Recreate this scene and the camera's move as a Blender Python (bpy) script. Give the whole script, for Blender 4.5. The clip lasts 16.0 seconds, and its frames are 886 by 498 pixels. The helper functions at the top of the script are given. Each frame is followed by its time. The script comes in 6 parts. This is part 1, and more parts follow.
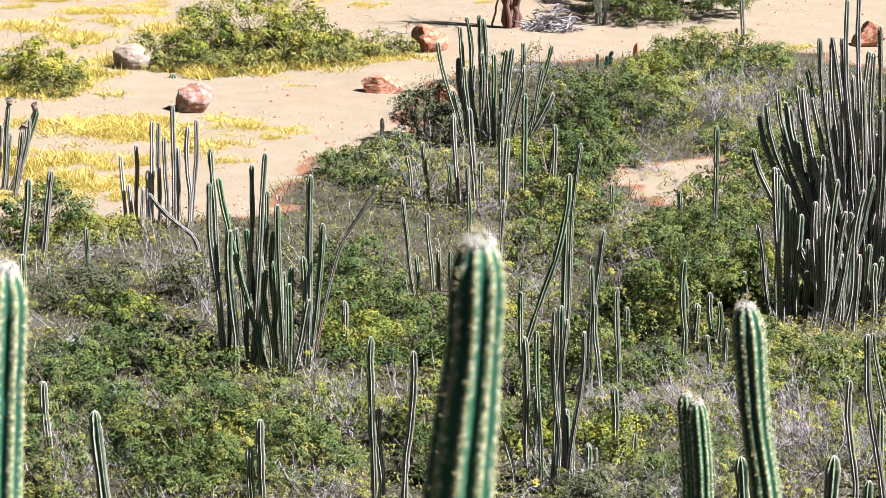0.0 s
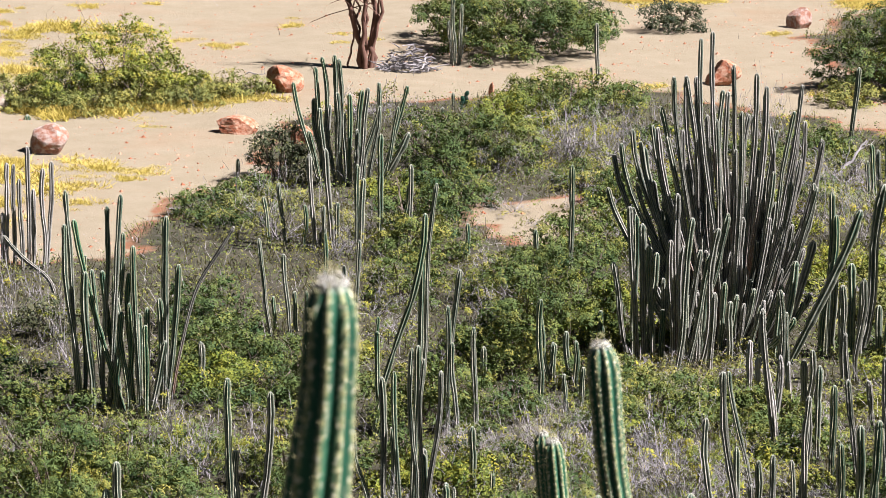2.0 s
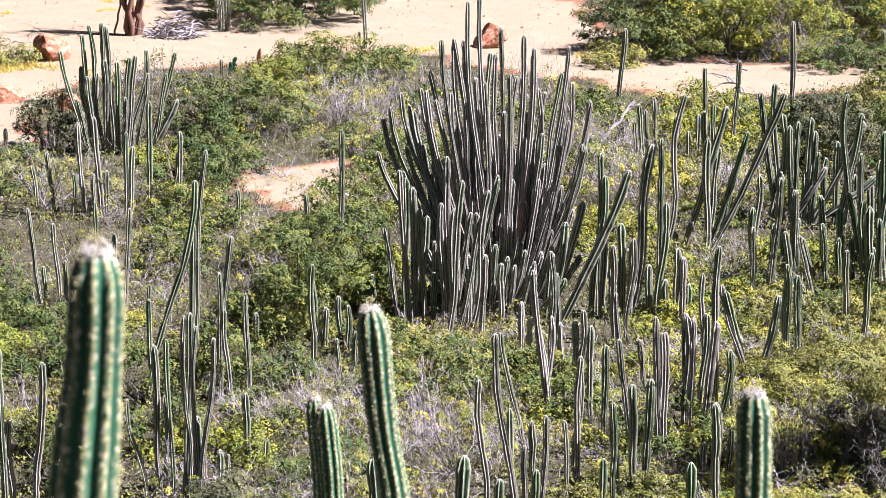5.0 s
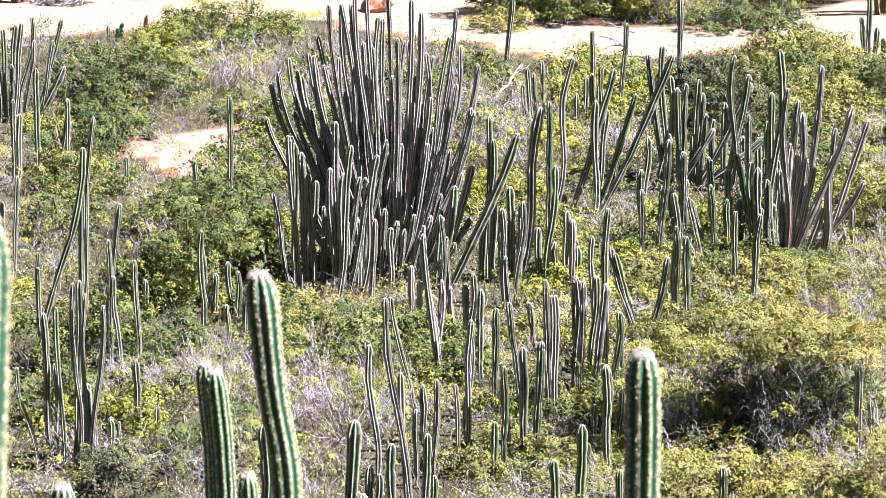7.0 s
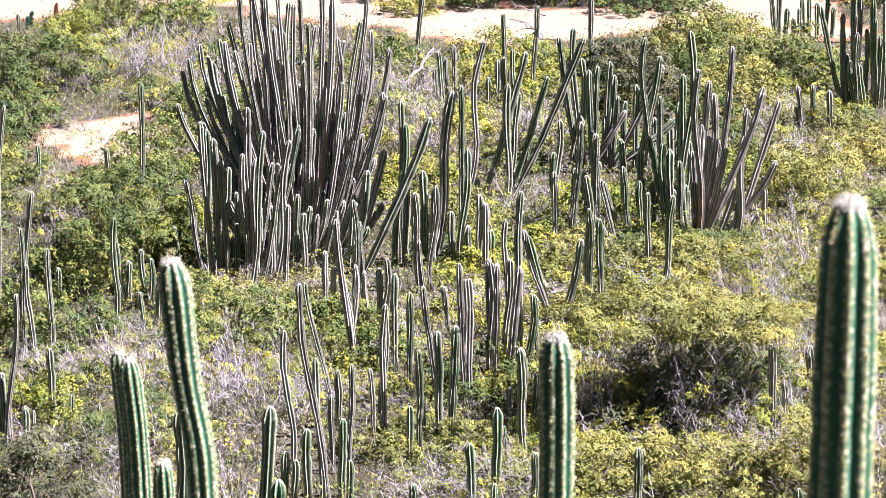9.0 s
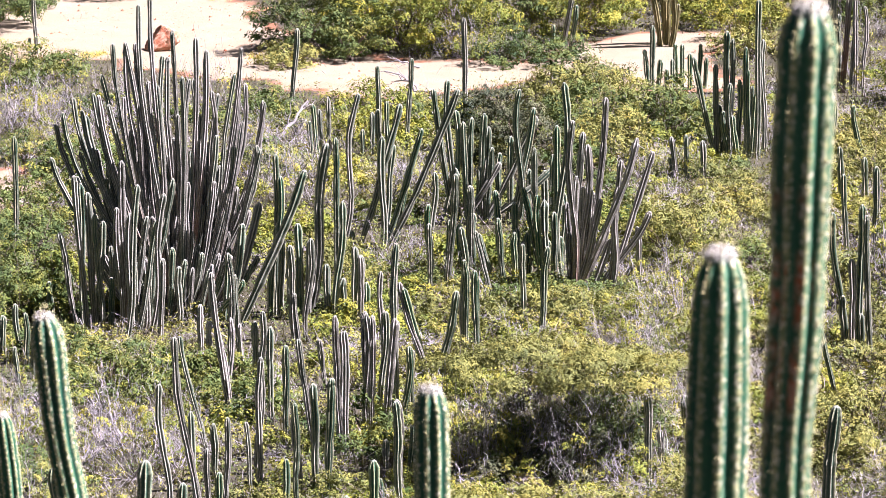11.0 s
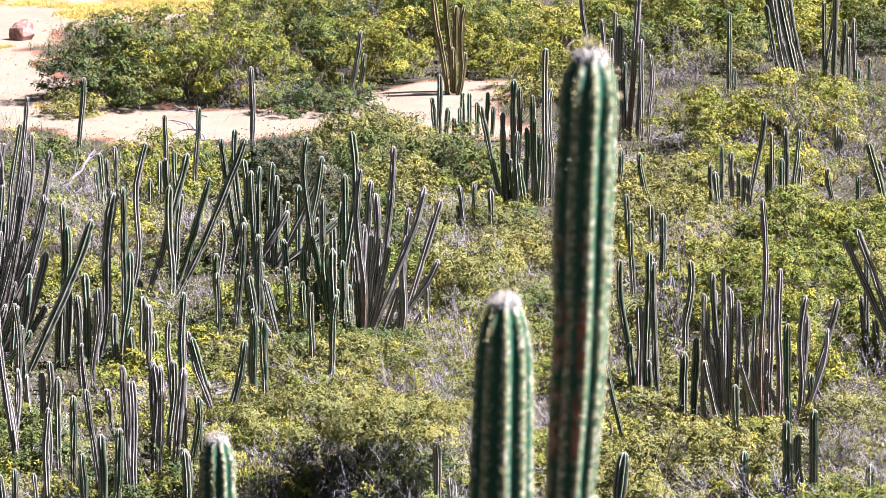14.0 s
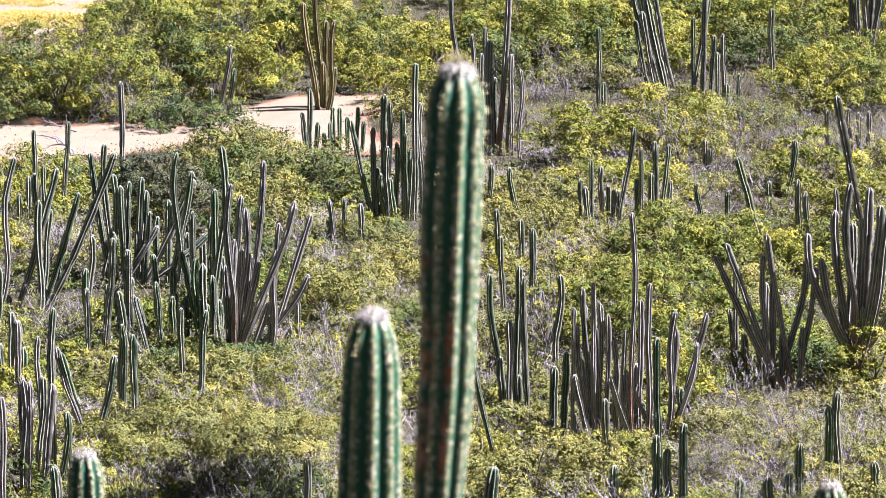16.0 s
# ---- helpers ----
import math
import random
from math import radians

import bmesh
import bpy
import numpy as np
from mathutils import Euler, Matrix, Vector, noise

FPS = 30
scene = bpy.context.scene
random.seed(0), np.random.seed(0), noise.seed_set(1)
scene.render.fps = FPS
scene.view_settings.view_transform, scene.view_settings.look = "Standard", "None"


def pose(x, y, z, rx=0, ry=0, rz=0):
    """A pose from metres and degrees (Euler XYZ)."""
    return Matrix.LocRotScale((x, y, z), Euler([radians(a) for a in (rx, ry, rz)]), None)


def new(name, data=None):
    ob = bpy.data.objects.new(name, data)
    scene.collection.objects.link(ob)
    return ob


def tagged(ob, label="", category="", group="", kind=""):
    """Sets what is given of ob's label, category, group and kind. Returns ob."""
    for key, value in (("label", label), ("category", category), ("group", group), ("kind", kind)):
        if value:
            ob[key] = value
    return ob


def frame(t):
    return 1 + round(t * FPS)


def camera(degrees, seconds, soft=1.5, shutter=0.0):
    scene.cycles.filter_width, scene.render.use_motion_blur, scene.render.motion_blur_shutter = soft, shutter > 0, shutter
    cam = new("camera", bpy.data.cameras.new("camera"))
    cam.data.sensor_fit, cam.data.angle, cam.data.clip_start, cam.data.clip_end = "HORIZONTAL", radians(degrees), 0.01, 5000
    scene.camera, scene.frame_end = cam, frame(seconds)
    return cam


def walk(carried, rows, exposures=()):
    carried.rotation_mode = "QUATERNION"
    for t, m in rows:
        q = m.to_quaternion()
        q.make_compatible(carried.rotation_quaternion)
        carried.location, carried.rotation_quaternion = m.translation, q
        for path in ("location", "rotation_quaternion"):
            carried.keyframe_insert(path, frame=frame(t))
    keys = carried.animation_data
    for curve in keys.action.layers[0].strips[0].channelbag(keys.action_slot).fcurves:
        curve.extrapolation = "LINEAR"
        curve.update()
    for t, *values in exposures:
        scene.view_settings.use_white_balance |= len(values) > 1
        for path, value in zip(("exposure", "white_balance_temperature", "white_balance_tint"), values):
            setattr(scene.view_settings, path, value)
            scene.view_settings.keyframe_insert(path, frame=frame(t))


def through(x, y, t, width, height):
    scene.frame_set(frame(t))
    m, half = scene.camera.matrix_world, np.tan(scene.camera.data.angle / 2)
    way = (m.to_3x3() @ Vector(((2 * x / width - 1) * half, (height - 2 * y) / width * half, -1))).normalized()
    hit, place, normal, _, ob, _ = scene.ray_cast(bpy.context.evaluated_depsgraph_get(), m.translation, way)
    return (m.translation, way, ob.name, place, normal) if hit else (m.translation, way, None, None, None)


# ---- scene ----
cam = camera(14.0, 16.0, soft=0.9)
EYE = 14.0
ROWS = [
    (0.00, 77.250, -0.000, 8.423),
    (0.50, 77.441, -0.092, 7.802),
    (1.00, 77.626, -0.106, 7.216),
    (1.50, 77.780, -0.106, 6.664),
    (2.00, 77.892, -0.167, 6.127),
    (2.50, 77.921, -0.191, 5.585),
    (3.00, 77.876, -0.142, 5.011),
    (3.50, 77.783, -0.084, 4.403),
    (4.00, 77.655, -0.037, 3.727),
    (4.50, 77.507, -0.003, 3.021),
    (5.00, 77.339, -0.019, 2.372),
    (5.20, 77.273, 0.055, 2.122),
    (5.66, 77.128, 0.080, 1.598),
    (6.12, 76.998, 0.090, 1.181),
    (6.58, 76.878, 0.102, 0.833),
    (7.04, 76.764, 0.133, 0.516),
    (7.50, 76.651, 0.199, 0.190),
    (8.00, 76.527, 0.296, -0.182),
    (8.20, 76.482, 0.320, -0.332),
    (8.66, 76.456, 0.396, -0.685),
    (9.12, 76.564, 0.458, -1.062),
    (9.58, 76.753, 0.495, -1.470),
    (10.04, 76.968, 0.494, -1.915),
    (10.50, 77.158, 0.445, -2.403),
    (11.00, 77.331, 0.360, -2.960),
    (11.50, 77.494, 0.280, -3.565),
    (12.00, 77.682, 0.094, -4.144),
    (12.50, 77.861, -0.019, -4.720),
    (13.00, 77.986, -0.069, -5.258),
    (13.50, 78.045, -0.072, -5.784),
    (14.00, 78.092, -0.073, -6.305),
    (14.50, 78.160, -0.093, -6.835),
    (15.00, 78.238, -0.151, -7.356),
    (15.50, 78.298, -0.220, -7.869),
    (16.00, 78.336, -0.414, -8.338),
]
EXPOSURES = [
    (0.0, 2.12, 5420, 17.0), (2.5, 1.83, 5530, 17.0), (4.0, 1.94, 5500, 20.0), (5.0, 2.33, 5440, 27.0), (8.0, 2.74, 5430, 30.0),
    (11.0, 2.56, 5420, 31.0), (13.0, 2.48, 5330, 31.0), (16.0, 2.40, 5260, 30.0),
]
ARM = 0.21   # the lens stands this far ahead of the tripod's axis, about which it turns
PATH = []
for t, rx, ry, rz in ROWS:
    aside = -ARM * math.sin(radians(rz))
    PATH.append((t, pose(aside, ARM * (math.cos(radians(rz)) - 1), EYE, rx, ry, rz + math.degrees(aside / 62))))
walk(cam, PATH, EXPOSURES)
cam.data.dof.use_dof = True
cam.data.dof.focus_distance = 62.0
cam.data.dof.aperture_fstop = 11.0

# ---- light ----
SUN_ELEVATION, SUN_AZIMUTH = radians(50), radians(97)   # azimuth clockwise from the way ahead (+y)
world = bpy.data.worlds.new("world")
scene.world = world
world.use_nodes = True
sky = world.node_tree.nodes.new("ShaderNodeTexSky")
sky.sky_type, sky.sun_disc = "NISHITA", False
sky.sun_elevation, sky.sun_rotation = SUN_ELEVATION, SUN_AZIMUTH
back = world.node_tree.nodes["Background"]
back.inputs["Strength"].default_value = 0.006
world.node_tree.links.new(sky.outputs[0], back.inputs["Color"])
to_sun = Vector((math.cos(SUN_ELEVATION) * math.sin(SUN_AZIMUTH), math.cos(SUN_ELEVATION) * math.cos(SUN_AZIMUTH), math.sin(SUN_ELEVATION)))
sun = new("sun", bpy.data.lights.new("sun", "SUN"))
sun.data.energy, sun.data.angle, sun.data.color = 5.0, radians(0.5), (1.0, 0.89, 0.765)
sun.rotation_euler = to_sun.to_track_quat("Z", "Y").to_euler()


# ---- materials ----
class Nodes:
    """A material's node tree with short calls."""

    def __init__(self, name):
        self.material = bpy.data.materials.new(name)
        self.material.use_nodes = True
        self.tree = self.material.node_tree
        self.tree.nodes.clear()
        self.out = self.tree.nodes.new("ShaderNodeOutputMaterial")

    def add(self, kind, values=(), **settings):
        node = self.tree.nodes.new("ShaderNode" + kind)
        for key, value in settings.items():
            setattr(node, key, value)
        for key, value in dict(values).items():
            if hasattr(value, "is_output"):
                self.tree.links.new(value, node.inputs[key])
            else:
                node.inputs[key].default_value = value
        return node

    def position(self):
        return self.add("NewGeometry").outputs["Position"]

    def noise(self, scale, detail=4.0, rough=0.6, where=None):
        node = self.add("TexNoise", {"Scale": scale, "Detail": detail, "Roughness": rough})
        self.tree.links.new(where or self.add("TexCoord").outputs["Object"], node.inputs["Vector"])
        return node.outputs["Fac"]

    def ramp(self, fac, stops):
        node = self.add("ValToRGB", {"Fac": fac})
        ramp = node.color_ramp
        while len(ramp.elements) < len(stops):
            ramp.elements.new(0.5)
        for e, (p, c) in zip(ramp.elements, stops):
            e.position, e.color = p, (*c, 1) if len(c) == 3 else c
        return node.outputs["Color"]

    def step(self, fac, low, high, a=0.0, b=1.0):
        node = self.add("MapRange", {"Value": fac, "From Min": low, "From Max": high, "To Min": a, "To Max": b})
        return node.outputs["Result"]

    def mix(self, fac, a, b, blend="MIX"):
        node = self.add("Mix", data_type="RGBA", blend_type=blend)
        for i, v in ((0, fac), (6, a), (7, b)):
            if hasattr(v, "is_output"):
                self.tree.links.new(v, node.inputs[i])
            else:
                node.inputs[i].default_value = v if i == 0 else (*v, 1)
        return node.outputs[2]

    def math(self, what, a, b=0.0):
        node = self.add("Math", {0: a, 1: b}, operation=what)
        return node.outputs[0]

    def attribute(self, name):
        return self.add("Attribute", attribute_name=name).outputs["Fac"]

    def bump(self, height, strength, distance):
        return self.add("Bump", {"Height": height, "Strength": strength, "Distance": distance}).outputs["Normal"]

    def finish(self, color, rough=0.85, normal=None, spec=0.25, through=0.0, through_color=None):
        values = {"Base Color": color if hasattr(color, "is_output") else (*color, 1), "Roughness": rough, "Specular IOR Level": spec}
        if normal is not None:
            values["Normal"] = normal
        shader = self.add("BsdfPrincipled", values).outputs[0]
        if through:
            glow = self.add("BsdfTranslucent", {"Color": through_color}).outputs[0]
            mixed = self.add("MixShader", {0: through})
            self.tree.links.new(shader, mixed.inputs[1])
            self.tree.links.new(glow, mixed.inputs[2])
            shader = mixed.outputs[0]
        self.tree.links.new(shader, self.out.inputs["Surface"])
        return self.material


def leaf_material(name, dark, mid, light, through=0.08):
    n = Nodes(name)
    island = n.add("NewGeometry").outputs["Random Per Island"]
    patch = n.noise(1.1, 3.0, 0.6, n.position())
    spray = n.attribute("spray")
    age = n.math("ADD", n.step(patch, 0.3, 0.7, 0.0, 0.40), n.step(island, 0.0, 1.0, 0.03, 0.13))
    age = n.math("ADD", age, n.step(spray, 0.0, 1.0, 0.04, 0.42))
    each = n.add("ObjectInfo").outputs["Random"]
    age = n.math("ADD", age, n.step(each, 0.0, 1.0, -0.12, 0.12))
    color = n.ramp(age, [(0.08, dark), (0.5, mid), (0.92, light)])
    warm = n.mix(0.35, color, (0.30, 0.27, 0.03))
    return n.finish(color, 0.7, spec=0.12, through=through, through_color=warm)


def twig_material(name, dark, light):
    n = Nodes(name)
    color = n.ramp(n.add("NewGeometry").outputs["Random Per Island"], [(0.0, dark), (1.0, light)])
    grain = n.noise(40.0, 3.0)
    color = n.mix(n.step(grain, 0.3, 0.75), n.mix(0.5, color, dark), color)
    return n.finish(color, 0.9, n.bump(grain, 0.4, 0.01))


def stem_material():
    n = Nodes("cactus_skin")
    rib, tone, along, wool = (n.attribute(a) for a in ("rib", "tone", "along", "wool"))
    each = n.add("ObjectInfo").outputs["Random"]
    coarse = n.noise(2.2, 4.0, 0.65, n.position())
    fine = n.noise(26.0, 4.0, 0.7, n.position())
    speck = n.noise(75.0, 2.0, 0.6, n.position())
    green = n.mix(n.step(coarse, 0.35, 0.65), (0.012, 0.062, 0.036), (0.030, 0.105, 0.052))
    grey = n.mix(n.step(coarse, 0.35, 0.65), (0.062, 0.061, 0.053), (0.168, 0.161, 0.139))
    age = n.math("ADD", tone, n.step(each, 0.0, 1.0, -0.22, 0.22))
    age = n.math("ADD", age, n.step(coarse, 0.3, 0.7, -0.15, 0.15))
    age = n.math("ADD", age, n.step(along, 0.1, 1.6, -0.12, 0.14))
    age = n.step(age, 0.02, 0.88)
    valley = n.mix(age, green, grey)
    ridge = n.mix(age, (0.37, 0.345, 0.155), (0.46, 0.44, 0.375))
    beat = n.math("SINE", n.math("MULTIPLY", along, 190.0))
    spot = n.math("MULTIPLY", n.add("MapRange", {"Value": beat, "From Min": -0.3, "From Max": 0.9, "To Min": n.step(tone, -0.2, 0.1, 0.5, 0.72), "To Max": 1.0}).outputs["Result"], n.step(n.math("SUBTRACT", rib, n.step(tone, 0.0, -0.2, 0.0, 0.20)), 0.40, 0.90))
    streak = n.noise(9.0, 4.0, 0.7, n.add("Mapping", {"Vector": n.position(), "Scale": (4.0, 4.0, 0.5)}).outputs["Vector"])
    spot = n.math("MULTIPLY", spot, n.math("MAXIMUM", n.step(streak, 0.36, 0.58, 0.35, 1.0), n.step(tone, 0.1, -0.2)))
    color = n.mix(spot, valley, ridge)
    bark = n.math("MULTIPLY", n.step(along, 1.7, 2.9), n.step(tone, 0.7, 0.85))
    color = n.mix(bark, color, n.mix(n.step(coarse, 0.4, 0.6), (0.10, 0.070, 0.055), (0.24, 0.13, 0.085)))
    color = n.mix(n.step(fine, 0.56, 0.74, 0.0, 0.55), color, n.mix(0.5, color, (0.30, 0.25, 0.19)))
    bleach = n.mix(n.step(coarse, 0.35, 0.65), (0.29, 0.272, 0.245), (0.46, 0.435, 0.40))
    color = n.mix(n.step(tone, 1.05, 1.2, 0.0, 0.75), color, bleach)
    tufts = n.math("MULTIPLY", n.step(speck, 0.55, 0.63, 0.0, 0.8), n.step(rib, 0.3, 0.8))
    color = n.mix(tufts, color, n.mix(0.5, ridge, (0.66, 0.62, 0.52)))
    color = n.mix(n.step(speck, 0.44, 0.36, 0.0, 0.45), color, valley)
    sallow = n.mix(spot, n.mix(n.step(coarse, 0.35, 0.65), (0.065, 0.072, 0.028), (0.14, 0.118, 0.048)), (0.30, 0.26, 0.125))
    color = n.mix(n.step(tone, 1.3, 1.4), color, sallow)
    color = n.mix(n.math("MULTIPLY", n.attribute("scar"), n.step(fine, 0.38, 0.55)), color, n.mix(n.step(speck, 0.4, 0.6), (0.36, 0.11, 0.04), (0.42, 0.24, 0.15)))
    color = n.mix(wool, color, (0.62, 0.59, 0.51))
    lift = n.math("ADD", fine, n.math("MULTIPLY", speck, 0.7))
    return n.finish(color, 0.62, n.bump(lift, 0.5, 0.003), spec=0.2)


def plain_material(name, color, rough=0.8):
    n = Nodes(name)
    grain = n.noise(30.0, 4.0)
    c = n.mix(n.step(grain, 0.3, 0.7), tuple(v * 0.7 for v in color), color)
    return n.finish(c, rough, n.bump(grain, 0.3, 0.01))


def rock_material(name, pale, red):
    n = Nodes(name)
    big = n.noise(3.0, 6.0, 0.65)
    fine = n.noise(22.0, 6.0, 0.7)
    color = n.mix(n.step(big, 0.42, 0.62), red, pale)
    color = n.mix(n.step(fine, 0.35, 0.75, 0.0, 0.6), color, tuple(v * 0.55 for v in red))
    return n.finish(color, 0.9, n.bump(fine, 0.7, 0.03))


def ground_material():
    n = Nodes("dry_ground")
    at = n.position()
    scrub = n.attribute("scrub")
    broad, mid, fine, grit = n.noise(0.22, 4, 0.6, at), n.noise(1.3, 5, 0.65, at), n.noise(9.0, 6, 0.75, at), n.noise(45.0, 4, 0.7, at)
    sand = n.mix(n.step(mid, 0.3, 0.7), (0.186, 0.154, 0.100), (0.220, 0.186, 0.127))
    sand = n.mix(n.step(broad, 0.54, 0.70, 0.0, 0.35), sand, (0.22, 0.130, 0.072))
    sand = n.mix(n.step(fine, 0.60, 0.70, 0.0, 0.5), sand, (0.19, 0.112, 0.064))
    litter = n.mix(n.step(mid, 0.35, 0.65), (0.030, 0.027, 0.019), (0.074, 0.065, 0.047))
    litter = n.mix(n.step(fine, 0.45, 0.65), litter, (0.044, 0.046, 0.022))
    edge = n.step(n.math("ADD", scrub, n.step(fine, 0.2, 0.8, -0.35, 0.35)), 0.35, 0.65)
    color = n.mix(edge, sand, litter)
    rim = n.math("MULTIPLY", n.step(scrub, 0.02, 0.25), n.step(scrub, 0.95, 0.5))
    color = n.mix(n.math("MULTIPLY", rim, n.step(mid, 0.40, 0.55)), color, (0.17, 0.080, 0.042))
    color = n.mix(n.step(grit, 0.62, 0.75, 0.0, 0.4), color, (0.25, 0.17, 0.11))
    lift = n.math("ADD", fine, n.math("MULTIPLY", grit, 0.4))
    return n.finish(color, 0.95, n.bump(lift, 0.6, 0.04), spec=0.1)


M_STEM = stem_material()
M_GROUND = ground_material()
M_LEAF = {
    "g": leaf_material("shrub_leaves", (0.026, 0.052, 0.020), (0.080, 0.110, 0.027), (0.215, 0.200, 0.036)),
    "l": leaf_material("lush_leaves", (0.046, 0.080, 0.016), (0.168, 0.185, 0.024), (0.365, 0.315, 0.034)),
    "y": leaf_material("yellow_green_leaves", (0.075, 0.092, 0.030), (0.160, 0.164, 0.040), (0.285, 0.252, 0.050)),
    "o": leaf_material("olive_leaves", (0.024, 0.036, 0.020), (0.064, 0.074, 0.036), (0.140, 0.136, 0.066)),
}
M_TWIG = twig_material("grey_twigs", (0.10, 0.092, 0.090), (0.40, 0.37, 0.365))
M_BRANCH = twig_material("brown_branches", (0.08, 0.06, 0.045), (0.20, 0.16, 0.125))
M_TRUNK = twig_material("reddish_bark", (0.085, 0.042, 0.030), (0.17, 0.095, 0.065))
M_SPINE = plain_material("pale_spines", (0.42, 0.385, 0.19), 0.6)
M_WOOL = plain_material("white_wool", (0.62, 0.59, 0.53), 0.9)
M_ROCK = rock_material("red_rock", (0.46, 0.30, 0.20), (0.30, 0.10, 0.045))
M_ROCK_GREY = rock_material("grey_red_rock", (0.40, 0.34, 0.29), (0.26, 0.11, 0.065))
M_ROCK_PALE = rock_material("pale_rock", (0.32, 0.28, 0.22), (0.24, 0.18, 0.13))
M_LITTER = leaf_material("straw_litter", (0.07, 0.066, 0.038), (0.13, 0.115, 0.065), (0.23, 0.20, 0.12), 0.2)
M_STRAW = leaf_material("dry_grass", (0.26, 0.225, 0.045), (0.43, 0.345, 0.075), (0.56, 0.45, 0.13), 0.3)


# ---- mesh helpers ----
def mesh(name, points, faces, material, smooth=False):
    """A mesh from an array of points and an array of faces with the same number of corners each."""
    points, faces = np.asarray(points, dtype=np.float32), np.asarray(faces, dtype=np.int32)
    me = bpy.data.meshes.new(name)
    count, corners = faces.shape
    me.vertices.add(len(points))
    me.vertices.foreach_set("co", points.ravel())
    me.loops.add(count * corners)
    me.loops.foreach_set("vertex_index", faces.ravel())
    me.polygons.add(count)
    me.polygons.foreach_set("loop_start", np.arange(0, count * corners, corners, dtype=np.int32))
    me.polygons.foreach_set("use_smooth", np.full(count, smooth))
    me.update(calc_edges=True)
    me.materials.append(material)
    return me


def values(me, name, data):
    me.attributes.new(name, "FLOAT", "POINT").data.foreach_set("value", np.asarray(data, dtype=np.float32))


def part(name, me, parent, label=""):
    ob = new(name, me)
    ob.parent = parent
    return tagged(ob, label)


def ground_height(x, y):
    d = math.hypot(x, y)
    z = 12.4 * max(0.0, 1 - d / 42) ** 1.6
    return z + 0.10 * (noise.noise((x * 0.16, y * 0.16, 3.0)) + 0.5 * noise.noise((x * 0.5, y * 0.5, 7.0))) * min(1.0, d / 60)


def unit(v):
    return v / np.maximum(np.linalg.norm(v, axis=-1, keepdims=True), 1e-9)


def leaves(rng, where, normal, length, width):
    """Small pointed leaves, one three-cornered face each."""
    n = len(where)
    t = unit(np.cross(normal, rng.normal(size=(n, 3))))
    b = np.cross(normal, t)
    l, w = length * rng.uniform(0.6, 1.3, (n, 1)), width * rng.uniform(0.6, 1.3, (n, 1)) / 2
    points = np.stack([where - t * l * 0.4 + b * w, where + t * l * 0.6, where - t * l * 0.4 - b * w], 1).reshape(-1, 3)
    return points, np.arange(3 * n).reshape(n, 3)


def tubes(segments, sides=3):
    """Tapered sticks: rows of x0 y0 z0 x1 y1 z1 r0 r1."""
    s = np.asarray(segments, dtype=float)
    a, b = s[:, 0:3], s[:, 3:6]
    d = unit(b - a)
    u = unit(np.cross(d, np.where(np.abs(d[:, 2:3]) > 0.9, [[1.0, 0, 0]], [[0, 0, 1.0]])))
    v = np.cross(d, u)
    rings = []
    for end, r in ((a, s[:, 6:7]), (b, s[:, 7:8])):
        for k in range(sides):
            w = 2 * math.pi * k / sides
            rings.append(end + r * (u * math.cos(w) + v * math.sin(w)))
    points = np.stack(rings, 1).reshape(-1, 3)
    base = np.arange(len(s))[:, None] * 2 * sides
    faces = np.concatenate([base + np.array([[k, (k + 1) % sides, sides + (k + 1) % sides, sides + k]]) for k in range(sides if sides > 2 else 1)])
    return points, faces


def sweep(rows, sides=6):
    """One continuous tapering tube along sticks that follow one another."""
    line = np.array([r[:3] for r in rows] + [rows[-1][3:6]], dtype=float)
    size = np.array([r[6] for r in rows] + [rows[-1][7]])
    d = unit(np.gradient(line, axis=0))
    u = unit(np.cross(d, np.array([[0.21, 0.93, 0.3]])))
    v = np.cross(d, u)
    w = np.arange(sides) * 2 * math.pi / sides
    pts = line[:, None] + size[:, None, None] * (u[:, None] * np.cos(w)[None, :, None] + v[:, None] * np.sin(w)[None, :, None])
    j, i = np.meshgrid(np.arange(len(line) - 1), np.arange(sides), indexing="ij")
    quads = np.stack([j * sides + i, j * sides + (i + 1) % sides, (j + 1) * sides + (i + 1) % sides, (j + 1) * sides + i], -1).reshape(-1, 4)
    return pts.reshape(-1, 3), quads


def tangle(segments):
    """Sticks of which the thinnest are flat slivers."""
    thick = [s for s in segments if s[6] > 0.0060]
    thin = [s for s in segments if s[6] <= 0.0060]
    a, fa = tubes(thick)
    b, fb = tubes(thin, 2)
    return np.concatenate([a, b]), np.concatenate([fa, fb + len(a)])


